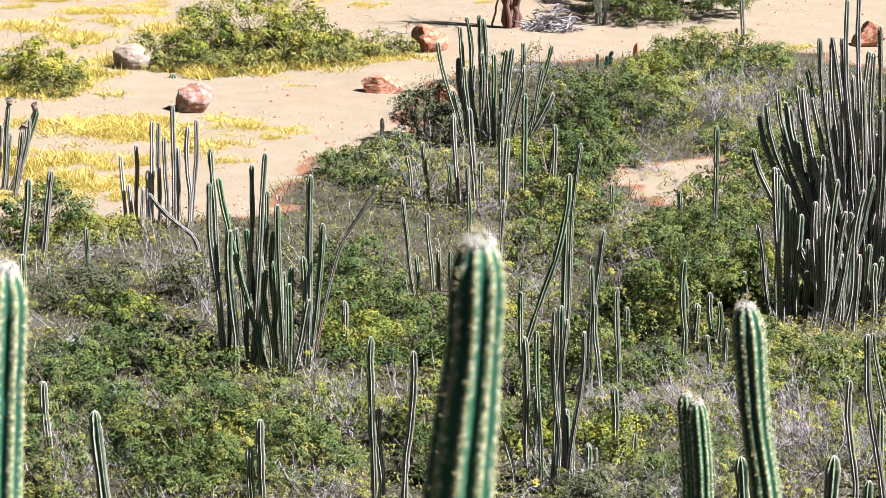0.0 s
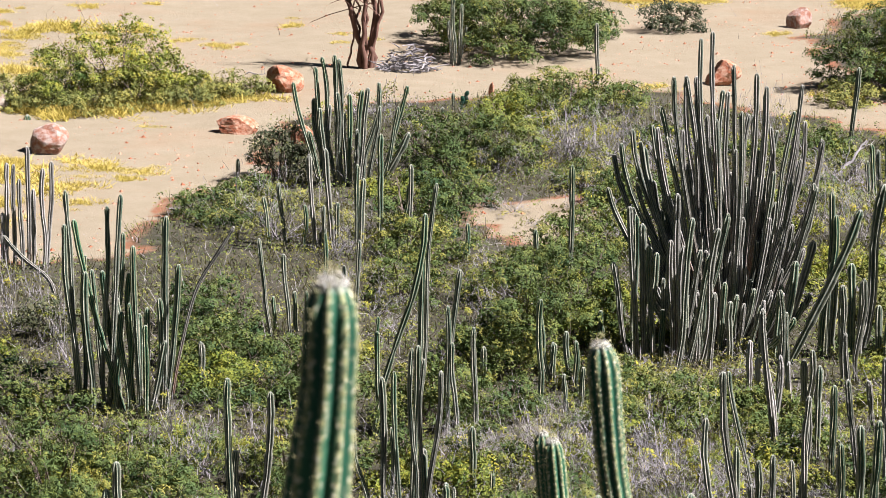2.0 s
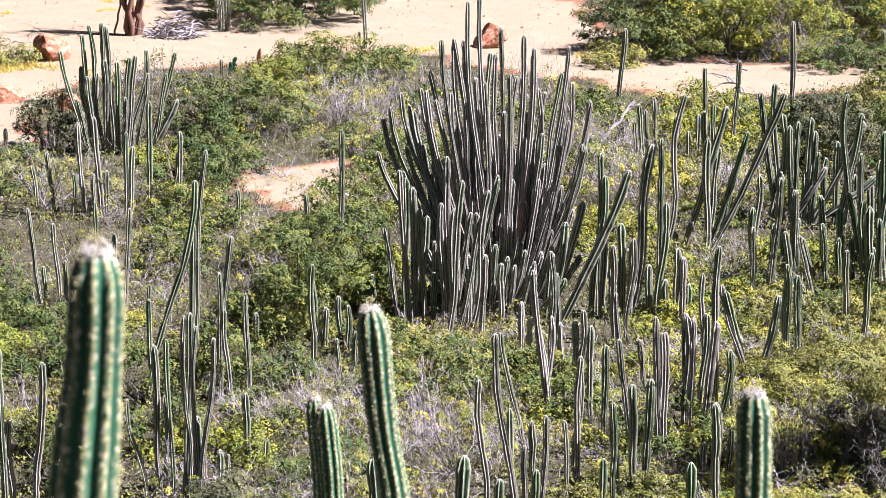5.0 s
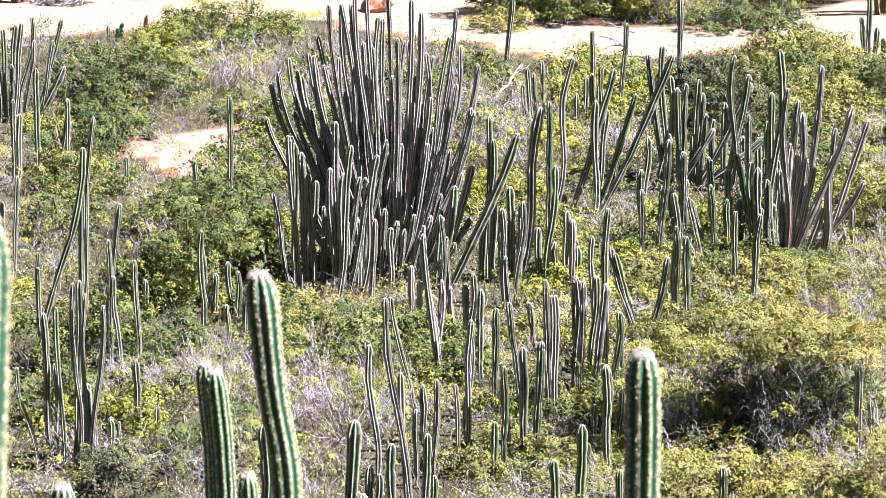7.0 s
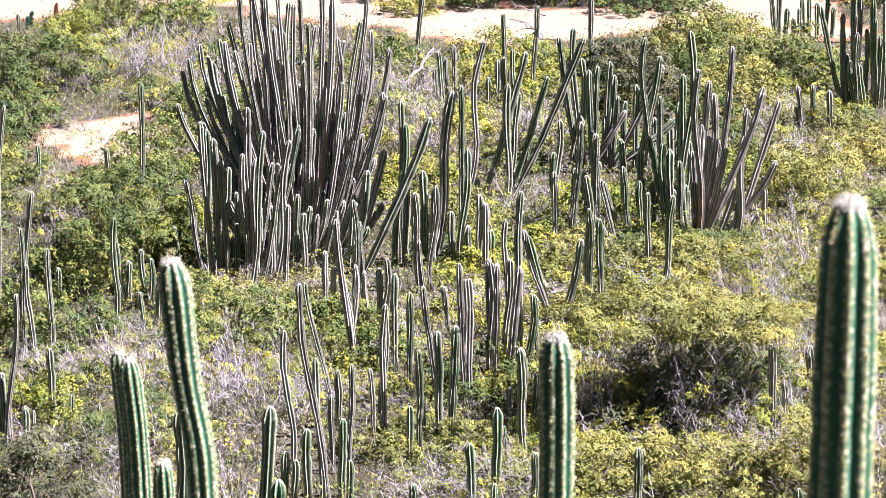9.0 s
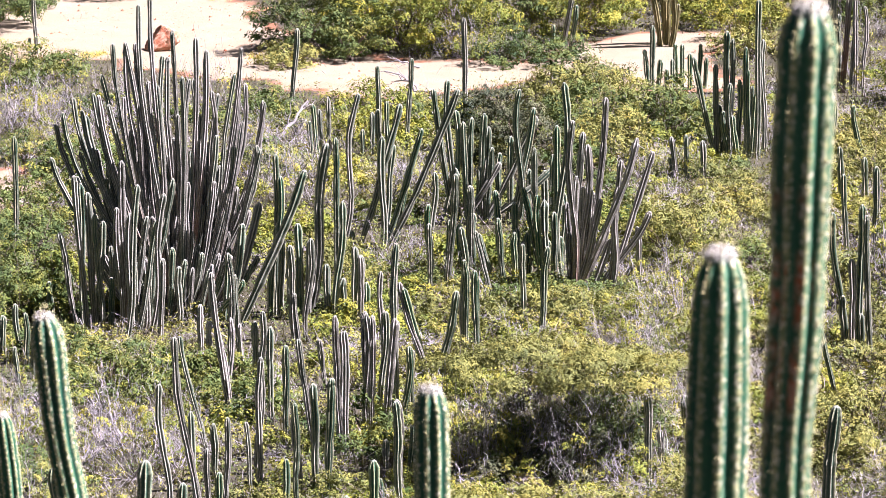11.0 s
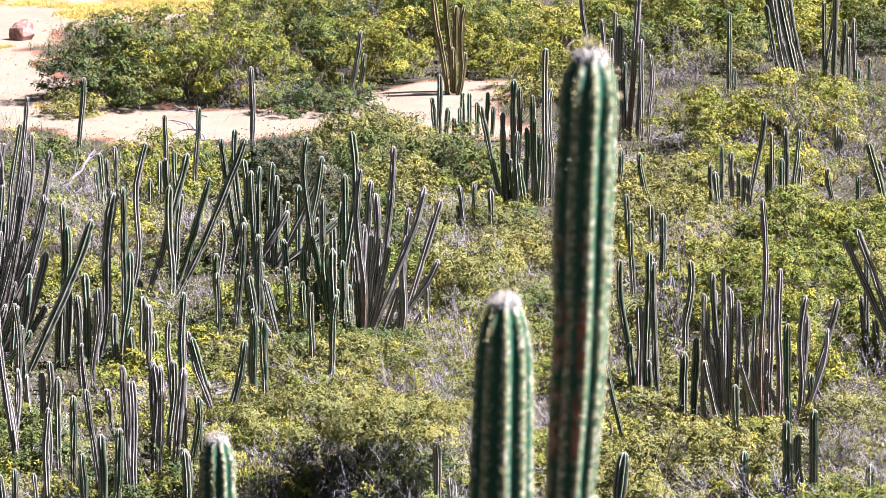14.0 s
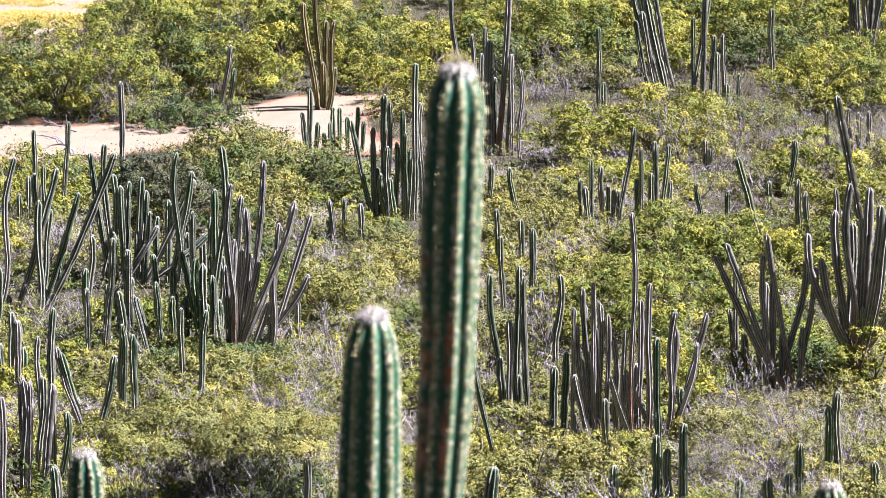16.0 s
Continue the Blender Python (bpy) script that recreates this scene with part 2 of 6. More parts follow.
def branching(rng, radius, height, mains, kids, thick, droop=0.0):
    """Sticks that fan out from the foot and split twice, inside a dome."""
    rows = []

    def grow_one(p, d, length, r, level):
        steps = 4 if level < 2 else 3
        for i in range(steps):
            d = unit(d + rng.normal(0, 0.20 + 0.10 * level, 3) + np.array([0, 0, 0.05 - droop * level]))
            q = p + d * length / steps
            q[2] = max(q[2], 0.02)
            r1 = max(r * 0.82, 0.0024)
            rows.append((*p, *q, r, r1))
            p, r = q, r1
            if level < 2:
                for _ in range((kids if i else 1) if level == 0 else 1):
                    side = unit(d + rng.normal(0, 0.75, 3))
                    grow_one(p.copy(), side, length * rng.uniform(0.35, 0.6), max(r * 0.6, 0.0034), level + 1)

    for _ in range(mains):
        w, lean = rng.uniform(0, 2 * math.pi), rng.uniform(0.25, 1.15)
        d = np.array([math.cos(w) * math.sin(lean) * radius, math.sin(w) * math.sin(lean) * radius, math.cos(lean) * height])
        grow_one(rng.normal(0, 0.06, 3) * np.array([1, 1, 0]), unit(d), np.linalg.norm(d) * rng.uniform(0.75, 1.05), thick, 0)
    return rows


def limb(rng, p, q, r0, r1, steps=6, wobble=0.05):
    """A crooked, tapering limb from p to q."""
    p, q = np.asarray(p, float), np.asarray(q, float)
    out, last = [], p
    for i in range(1, steps + 1):
        s = i / steps
        nxt = p + (q - p) * s + (rng.normal(0, wobble, 3) if i < steps else 0)
        out.append((*last, *nxt, r0 + (r1 - r0) * (i - 1) / steps, r0 + (r1 - r0) * s))
        last = nxt
    return out


# ---- ground ----
def spread(low, high, step, far):
    inner = list(np.arange(low, high + 1e-6, step))
    outer = [6, 14, 30, 70, 160, 400, 1000, far]
    return [low - o for o in reversed(outer)] + inner + [high + o for o in outer]


SAND = [(-19.0, 60.7), (-16.9, 60.5), (-16.0, 62.1), (-12.6, 63.8), (-12.9, 64.9), (-12.4, 68.6), (-11.6, 71.4), (-11.5, 77.6), (-9.9, 80.6), (-7.9, 81.6), (-6.0, 82.9), (-3.8, 82.6), (-0.9, 81.1), (2.0, 77.3), (1.8, 77.6), (3.1, 77.0), (6.0, 79.6), (7.8, 80.4), (7.8, 78.2), (10.1, 77.7), (11.1, 85.4), (8.2, 84.4), (6.2, 81.6), (4.5, 82.3), (1.9, 82.8), (0.4, 83.6), (-0.1, 91.8), (0.9, 97.4), (1.5, 105.2), (0.0, 125.0), (-60.0, 125.0), (-60.0, 58.0)]
BARE = [(-5.3, 68.2, 1.15), (18.0, 71.0, 0.6), (0.2, 83.0, 2.0), (2.5, 103.0, 4.5)]


def inside(x, y, ring):
    hit = False
    for (x0, y0), (x1, y1) in zip(ring, ring[1:] + ring[:1]):
        if (y0 > y) != (y1 > y) and x < (x1 - x0) * (y - y0) / (y1 - y0) + x0:
            hit = not hit
    return hit


def is_sand(x, y):
    x += 0.8 * noise.noise((x * 0.4, y * 0.4, 1.0))
    y += 1.2 * noise.noise((x * 0.4, y * 0.4, 5.0))
    return inside(x, y, SAND) or any(math.hypot(x - a, (y - b) * 0.6) < r for a, b, r in BARE)


xs, ys = spread(-26.0, 26.0, 0.5, 2500), spread(-8.0, 120.0, 0.5, 2500)
points = [(x, y, ground_height(x, y)) for y in ys for x in xs]
w = len(xs)
faces = [(j * w + i, j * w + i + 1, (j + 1) * w + i + 1, (j + 1) * w + i) for j in range(len(ys) - 1) for i in range(w - 1)]
me = mesh("ground", points, faces, M_GROUND, True)
values(me, "scrub", [0.0 if is_sand(x, y) else 1.0 for x, y, _ in points])
tagged(new("ground", me), "dry sandy ground with red soil and leaf litter", "ground", kind="structure")


# ---- cacti ----
def stem_mesh(rng, line, radius, tone, ribs=7, fine=1, step=0.15, girth=None):
    """A ribbed column along a line of points, rounded at the tip."""
    line = np.asarray(line, dtype=float)
    gaps = np.linalg.norm(np.diff(line, axis=0), axis=1)
    marks = np.concatenate([[0], np.cumsum(gaps)])
    total = marks[-1]
    at = list(np.linspace(0, max(total - 2.0 * radius, total * 0.4), max(4, int(total / step))))
    at += [total - radius * k for k in (1.5, 1.0, 0.6, 0.3, 0.1, 0.02)]
    at = np.array(sorted(a for a in at if a >= 0))
    mid = np.stack([np.interp(at, marks, line[:, k]) for k in range(3)], 1)
    left = total - at
    size = np.where(left < 1.9 * radius, np.sqrt(np.clip(1 - (1 - left / (1.9 * radius)) ** 2, 0.01, 1)), 1.0)
    pinch = rng.uniform(0.35, 0.9)
    size *= 1 - (0.15 if fine == 1 else 0.035) * np.clip(np.cos((at / pinch + rng.uniform(0, 6)) * 2 * math.pi) - 0.72, 0, 1) * 5.0
    size *= 0.84 + 0.16 * np.clip(at / max(total, 0.1) * 1.7, 0, 1) + rng.normal(0, 0.055 if fine == 1 else 0.006, len(at))
    if girth is not None:
        size *= np.interp(at, marks, girth)
    count = ribs * 2 * fine
    turn = rng.uniform(0, 6)
    angle = np.arange(count) * 2 * math.pi / count + turn
    ridge = 0.5 + 0.5 * np.cos((angle - turn) * ribs)
    if fine > 1:
        ridge = ridge ** 0.62
    shape = (0.62 if fine == 1 else 0.78) + (0.38 if fine == 1 else 0.22) * ridge
    d = unit(np.gradient(mid, axis=0))
    u = unit(np.cross(d, [[0, 1.0, 0]]))
    v = np.cross(d, u)
    ring = mid[:, None] + (size * radius)[:, None, None] * shape[None, :, None] * (u[:, None] * np.cos(angle)[None, :, None] + v[:, None] * np.sin(angle)[None, :, None])
    pts = ring.reshape(-1, 3)
    rows = len(at)
    j, i = np.meshgrid(np.arange(rows - 1), np.arange(count), indexing="ij")
    quad = np.stack([j * count + i, j * count + (i + 1) % count, (j + 1) * count + (i + 1) % count, (j + 1) * count + i], -1).reshape(-1, 4)
    cap = len(pts)
    pts = np.concatenate([pts, mid[-1:] + d[-1:] * radius * 0.03])
    me = mesh("stem", pts, quad, M_STEM, fine > 1)
    values(me, "rib", np.concatenate([np.tile(ridge, rows), [1.0]]))
    values(me, "tone", np.full(len(pts), tone))
    values(me, "along", np.concatenate([np.repeat(left, count), [0.0]]))
    values(me, "wool", np.concatenate([np.repeat(np.clip(1 - left / (radius * 0.55), 0, 1) * (0.7 if fine > 1 else 0.35), count), [0.5]]))
    return me


def bent(rng, foot, tip, bow=1.15):
    """A line from foot to tip that leaves the ground leaning and straightens upwards."""
    foot, tip = np.asarray(foot, float), np.asarray(tip, float)
    s = np.linspace(0, 1, 9)
    lean = 1 - (1 - s) ** bow
    line = foot + (tip - foot) * np.stack([lean, lean, s], 1)
    wave = rng.normal(0, 0.011, 2)
    line[:, 0] += wave[0] * np.sin(s * math.pi * 2) * (tip[2] - foot[2])
    line[:, 1] += wave[1] * np.sin(s * math.pi) * (tip[2] - foot[2])
    line[1:-1, :2] += rng.normal(0, 0.004, (7, 2))
    return line


made = [0]
FEET = []


def cactus(x, y, label):
    ob = new("cactus_clump")
    ob.location = (x, y, ground_height(x, y))
    return tagged(ob, label, "cactus", "columnar cacti")


def grow(parent, tone, stems, bow=1.15):
    """Stems of a clump: foot's offset across and ahead, tip's offset across, height, diameter in centimetres."""
    for foot, ahead, tip, height, thick in stems:
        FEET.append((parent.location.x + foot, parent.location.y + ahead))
        made[0] += 1
        rng = np.random.default_rng(made[0])
        line = bent(rng, (foot, ahead, -0.05), (tip, ahead + rng.normal(0, 0.04), height), bow)
        part("stem", stem_mesh(rng, line, thick / 200 * 0.97, tone + rng.normal(0, 0.10)), parent)


def arm(parent, tone, x0, z0, x1, z1, thick, ahead=0.0):
    """A stem that springs from the trunk above the ground."""
    made[0] += 1
    rng = np.random.default_rng(made[0])
    line = bent(rng, (x0, ahead * 0.3, z0), (x1, ahead, z1), 1.8)
    part("stem", stem_mesh(rng, line, thick / 200, tone), parent)


def trunk(parent, x, height, thick):
    rng = np.random.default_rng(950)
    rows = limb(rng, (x, 0, -0.1), (x + 0.05, 0, height), thick / 2, thick / 2.6, 5, 0.02)
    part("trunk", mesh("trunk", *sweep(rows, 10), M_BRANCH, True), parent, "dark bare woody trunk")


def dried_head(parent, x, ahead, z, size):
    """A crumpled brown dead tip on top of a stem."""
    made[0] += 1
    rng = np.random.default_rng(made[0])
    rows, p = [], np.array([x, ahead, z - 0.03])
    for a, b in ((0.45, 0.9), (0.9, 0.75), (0.75, 1.0), (1.0, 0.6), (0.6, 0.15)):
        q = p + np.array([rng.normal(0, 0.02), rng.normal(0, 0.02), size * 0.45])
        rows.append((*p, *q, a * size, b * size))
        p = q
    part("dried_head", mesh("dried_head", *sweep(rows, 9), M_BRANCH), parent, "crumpled dark brown dead tip")


def lone(x, y, lean, height, thick, tone):
    made[0] += 1
    rng = np.random.default_rng(made[0])
    line = bent(rng, (0, 0, -0.05), (lean, rng.normal(0, 0.04), height))
    ob = new("columnar_cactus", stem_mesh(rng, line, thick / 200 * 0.98, tone, 8 if thick > 10 else 7, 1, 0.1))
    ob.location = (x, y, ground_height(x, y))
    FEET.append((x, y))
    look_of = "dead grey-brown" if tone > 0.9 else "weathered grey-green" if tone > 0.5 else "dark green"
    size = "short" if height < 0.7 else "tall" if height > 2 else "slim"
    lie = "leaning " if abs(lean) > 0.2 * height else ""
    tagged(ob, f"{size} {lie}{look_of} ribbed cactus column among dry scrub", "cactus", "columnar cacti")


def near_cactus(x, y, profile, scarred=False):
    """A column close by, with its spine tufts and woolly crown. Profile: offset across, height and diameter in centimetres, upwards."""
    made[0] += 1
    rng = np.random.default_rng(made[0])
    base = ground_height(x, y)
    thing = new("columnar_cactus")
    thing.location = (x, y, base)
    tagged(thing, "tall green cactus column with pale spiny ribs and woolly tip", "cactus", "columnar cacti")
    across, up, wide = np.array([(profile[0][0] * 0.2, -0.1, profile[0][2] * 0.9), *profile]).T
    wide = wide * 1.12
    radius = wide[-1] / 200
    z = np.linspace(-0.1, up[-1], 60)
    dx, girth = np.interp(z, up, across), np.interp(z, up, wide)
    for _ in range(2):
        dx[1:-1], girth[1:-1] = (dx[:-2] + 2 * dx[1:-1] + dx[2:]) / 4, (girth[:-2] + 2 * girth[1:-1] + girth[2:]) / 4
    line = np.stack([dx + 0.004 * np.sin(z * 4.0 + made[0]), 0 * z, z], 1)
    ribs = 9
    me = stem_mesh(rng, line, radius, -0.25, ribs, 4, 0.05, girth / wide[-1])
    stem = part("stem", me, thing)
    rib = np.zeros(len(me.vertices), dtype=np.float32)
    along = rib.copy()
    me.attributes["rib"].data.foreach_get("value", rib)
    me.attributes["along"].data.foreach_get("value", along)
    co = np.zeros(len(rib) * 3, dtype=np.float32)
    me.vertices.foreach_get("co", co)
    co = co.reshape(-1, 3)
    nor = np.zeros(len(rib) * 3, dtype=np.float32)
    me.vertices.foreach_get("normal", nor)
    nor = nor.reshape(-1, 3)
    if scarred:
        side = np.clip(1 - np.abs(nor[:, 0] + 0.55) / 0.4, 0, 1) * (nor[:, 1] < 0)
        length = np.clip((along - 0.38) * 8, 0, 1) * np.clip((1.0 - along) * 8, 0, 1)
        values(me, "scar", np.clip(side * 2, 0, 1) * length * np.array([noise.noise((2.0, a * 9.0, 5.0)) > -0.25 for a in along]))
    ridge = np.where((rib > 0.97) & (along < 1.1))[0]
    rows = []
    for k in ridge:
        for _ in range(2):
            p = co[k] + np.array([0, 0, rng.uniform(-0.03, 0.03)])
            for _ in range(2):
                d = unit(nor[k] + rng.normal(0, 0.55, 3))
                rows.append((*p, *(p + d * rng.uniform(0.007, 0.015)), 0.0012, 0.0003))
            rows.append((*(p - nor[k] * 0.003), *(p + nor[k] * 0.004), 0.0030, 0.0016))
    part("spine_coat", mesh("spine_coat", *tubes(rows), M_SPINE), stem, "pale straw-coloured spine tufts")
    top = line[-1]
    rows = []
    for _ in range(520):
        d = unit(rng.normal(0, 1, 3) * np.array([1, 1, 0.6]) + np.array([0, 0, 0.5]))
        p = top + d * np.array([0.5, 0.5, 0.3]) * radius - np.array([0, 0, radius * 0.33])
        rows.append((*p, *(p + unit(d + rng.normal(0, 0.4, 3)) * rng.uniform(0.006, 0.014)), 0.0011, 0.0004))
    part("woolly_tip", mesh("woolly_tip", *tubes(rows), M_WOOL), stem, "white woolly crown")


clump = cactus(-9.58, 70.75, "grey-green columnar cactus clump beside the sand")
grow(clump, 0.45, [
    (-0.49, 0.09, -1.02, 2.06, 10.2),
    (-0.40, 0.17, -0.58, 2.37, 10.2),
    (-0.28, 0.21, -0.46, 2.55, 10.2),
    (-0.13, 0.31, -0.20, 2.60, 11.0),
    (-0.02, 0.17, -0.09, 2.55, 11.0),
    (-0.44, 0.30, -0.63, 1.70, 10.2),
    (-0.23, -0.33, -0.42, 1.62, 10.9),
    (-0.05, -0.02, -0.10, 1.90, 11.0),
    (-0.47, 0.31, -0.30, 1.59, 11.0),
    (0.14, 0.10, 0.13, 1.85, 11.0),
    (0.19, 0.28, 0.36, 1.90, 11.9),
    (0.32, -0.27, 0.55, 2.04, 11.8),
    (0.42, -0.02, 0.72, 2.10, 11.8),
    (0.53, -0.18, 0.77, 1.66, 10.9),
    (0.25, 0.03, 0.29, 1.15, 11.0),
    (0.71, 0.05, 1.31, 2.05, 10.1),
    (0.75, -0.34, 1.38, 1.16, 15.1),
    (-0.37, -0.20, -0.66, 1.13, 11.0),
])
grow(clump, 0.45, [
    (0.82, -0.15, 1.15, 1.66, 9.3),
    (0.02, 0.29, -0.01, 1.44, 10.2),
    (-0.19, 0.19, -0.34, 1.14, 10.2),
])
clump = cactus(-8.89, 64.82, "loose row of slim cactus columns in dry twigs")
grow(clump, 0.55, [
    (-1.19, -0.24, -1.33, 1.02, 9.3),
    (-0.98, 0.21, -1.13, 1.19, 9.4),
    (-0.36, -0.25, -0.49, 1.83, 10.1),
    (-0.08, 0.08, -0.23, 1.88, 12.4),
    (-0.54, -0.26, -0.56, 0.90, 9.3),
    (-0.17, -0.35, -0.20, 0.89, 8.5),
    (-0.04, 0.26, -0.02, 0.85, 10.1),
    (0.39, -0.20, 0.41, 1.66, 9.3),
    (0.44, -0.20, 0.52, 1.38, 11.6),
    (0.75, 0.34, 0.78, 2.14, 12.5),
    (0.84, 0.26, 0.84, 0.36, 10.1),
    (1.36, -0.15, 1.39, 1.66, 10.0),
    (1.15, 0.32, 1.32, 1.22, 11.7),
    (-0.30, 0.03, -0.29, 0.35, 10.1),
    (0.38, 0.12, 0.36, 1.23, 10.9),
])
clump = cactus(-8.54, 57.86, "clump of ribbed green columnar cactus stems")
grow(clump, 0.5, [
    (-0.47, -0.21, -0.68, 1.68, 8.2),
    (-0.49, 0.31, -0.53, 0.58, 8.3),
    (-0.21, 0.13, -0.32, 1.36, 8.9),
    (-0.13, 0.33, -0.16, 0.70, 8.9),
    (0.06, 0.28, 0.05, 0.72, 7.6),
    (0.37, -0.14, 0.42, 1.79, 8.2),
    (0.76, -0.10, 0.73, 1.24, 8.2),
    (0.90, -0.23, 1.00, 1.69, 8.8),
])
clump = cactus(-10.64, 52.65, "dark green candelabra cactus clump among shrubs")
grow(clump, 0.35, [
    (-0.50, -0.25, -0.68, 3.49, 8.8),
    (-0.50, -0.30, -0.69, 2.98, 9.3),
    (0.18, -0.14, -0.58, 3.03, 9.9),
    (-0.54, 0.07, -0.46, 2.43, 8.2),
    (-0.30, -0.35, -0.38, 2.26, 11.7),
    (-0.18, 0.12, -0.38, 2.19, 9.4),
    (-0.18, -0.11, -0.07, 3.24, 8.2),
    (-0.11, -0.13, 0.15, 3.43, 8.8),
    (-0.17, 0.22, 0.10, 2.76, 8.2),
    (-0.07, -0.01, 0.02, 2.18, 10.0),
    (0.09, -0.13, 0.03, 1.84, 9.9),
    (0.08, -0.01, -0.18, 2.22, 10.0),
    (0.70, 0.14, 0.78, 3.05, 11.7),
    (0.45, -0.31, 0.36, 2.68, 10.5),
    (0.14, 0.33, 0.17, 2.12, 9.4),
    (0.83, -0.33, 1.06, 2.42, 10.4),
    (0.69, 0.17, 0.66, 1.77, 11.7),
    (0.24, 0.24, 0.18, 1.67, 10.6),
])
grow(clump, 0.35, [
    (0.24, -0.34, 0.17, 1.65, 9.3),
    (0.46, 0.20, 0.46, 1.61, 10.0),
    (0.48, -0.09, 0.49, 1.41, 9.9),
    (0.37, 0.05, 0.36, 1.54, 9.4),
    (0.57, -0.34, 0.84, 1.23, 10.5),
    (-0.01, -0.32, 0.13, 1.09, 11.1),
])
clump = cactus(-14.51, 62.41, "weathered grey cactus clump at the sand's edge")
grow(clump, 1.15, [
    (-0.49, -0.22, -0.58, 1.31, 8.2),
    (-0.41, 0.32, -0.41, 1.42, 8.3),
    (-0.35, -0.21, -0.43, 0.79, 9.2),
    (-0.11, 0.18, -0.06, 1.90, 9.3),
    (0.01, 0.30, 0.04, 1.85, 9.3),
    (0.28, 0.31, 0.28, 2.17, 9.3),
    (0.26, -0.11, 0.23, 1.67, 9.2),
    (0.63, -0.10, 0.66, 1.87, 9.2),
    (0.68, 0.02, 0.78, 1.96, 9.2),
    (-0.18, 0.19, -0.16, 0.98, 9.3),
    (-0.18, -0.27, -0.16, 0.76, 9.2),
    (0.41, 0.17, 0.40, 1.42, 9.3),
])
clump = cactus(-17.93, 64.94, "cactus clump with dried brown tips")
grow(clump, 0.6, [
    (-0.17, 0.21, -0.01, 1.68, 11.9),
    (-0.04, 0.25, 0.52, 1.58, 15.1),
    (0.19, -0.32, 0.40, 1.30, 11.8),
    (-0.14, 0.31, -0.02, 1.12, 10.8),
    (0.22, -0.29, 0.50, 1.51, 12.9),
    (-0.19, -0.11, -0.08, 1.36, 11.8),
])
dried_head(clump, -0.01, 0.21, 1.68, 0.075)
dried_head(clump, 0.52, 0.25, 1.58, 0.075)
dried_head(clump, 0.40, -0.32, 1.30, 0.075)
clump = cactus(-15.65, 58.72, "clump of ribbed green columnar cactus stems")
grow(clump, 0.5, [
    (-0.38, 0.08, -0.25, 1.56, 12.7),
    (-0.09, 0.29, 0.12, 1.68, 12.8),
    (0.83, -0.11, 0.84, 0.80, 9.7),
])
clump = cactus(-5.34, 46.83, "clump of ribbed green columnar cactus stems")
grow(clump, 0.5, [
    (-0.47, 0.30, -0.54, 2.04, 10.4),
    (-0.25, 0.03, -0.33, 2.19, 7.8),
    (-0.08, -0.13, 0.02, 2.61, 10.3),
    (-0.03, -0.13, -0.06, 2.58, 7.2),
    (0.03, -0.23, 0.11, 2.45, 7.2),
    (0.14, -0.30, 0.35, 2.32, 8.2),
    (0.16, -0.25, 0.10, 1.14, 10.3),
    (0.16, 0.13, 0.15, 0.85, 6.8),
    (-0.35, 0.35, -0.40, 1.34, 7.8),
    (-0.57, -0.24, -0.84, 1.43, 6.7),
    (0.43, -0.32, 0.41, 0.72, 9.3),
    (0.46, 0.34, 0.46, 0.51, 7.3),
])
clump = cactus(-5.73, 51.57, "clump of ribbed green columnar cactus stems")
grow(clump, 0.45, [
    (-0.74, 0.02, -0.74, 1.81, 6.2),
    (-0.72, -0.07, -0.75, 1.60, 8.5),
    (-0.79, -0.18, -0.02, 3.42, 10.2),
    (-0.18, 0.07, -0.10, 2.71, 10.2),
    (-0.22, 0.23, 0.10, 3.79, 7.4),
    (0.12, -0.03, 0.48, 2.56, 9.6),
    (0.33, -0.05, 0.30, 2.02, 8.5),
    (0.47, -0.31, 0.40, 1.54, 8.4),
    (0.69, 0.29, 0.65, 1.61, 9.1),
])
giant = cactus(-1.53, 58.09, "huge dense grey columnar cactus with scores of stems")
grow(giant, 0.8, [
    (-0.10, -0.65, -0.87, 4.58, 8.9),
    (-0.08, -0.01, -0.70, 4.48, 9.0),
    (-0.00, 0.47, -0.55, 4.40, 9.1),
    (0.04, -0.52, -0.45, 5.18, 8.3),
    (0.05, 0.32, -0.29, 5.17, 9.1),
    (0.07, 0.63, -0.11, 4.16, 9.1),
    (0.10, 0.18, -0.02, 4.21, 9.0),
    (0.15, 0.40, 0.06, 4.62, 8.4),
    (0.19, -0.55, 0.23, 4.02, 9.6),
    (0.23, -0.09, 0.45, 4.57, 9.7),
    (0.26, -0.49, 0.62, 4.42, 9.6),
    (0.31, 0.48, 0.68, 3.60, 9.1),
    (0.38, -0.29, 1.19, 4.42, 8.3),
    (0.40, -0.07, 1.24, 3.80, 9.0),
    (0.46, 0.70, 1.52, 3.36, 9.8),
    (-0.14, 0.49, -1.12, 3.88, 9.1),
    (-0.17, 0.67, -1.60, 3.46, 9.8),
    (-0.12, -0.07, -1.74, 3.36, 9.0),
], 1.4)
grow(giant, 0.8, [
    (-0.17, -0.02, -1.86, 3.16, 9.7),
    (-0.32, 0.32, -1.97, 2.55, 9.8),
    (-0.12, -0.03, -1.24, 3.65, 9.0),
    (-0.07, -0.29, -1.14, 3.67, 9.7),
    (-0.04, -0.13, -0.99, 3.49, 9.7),
], 1.4)
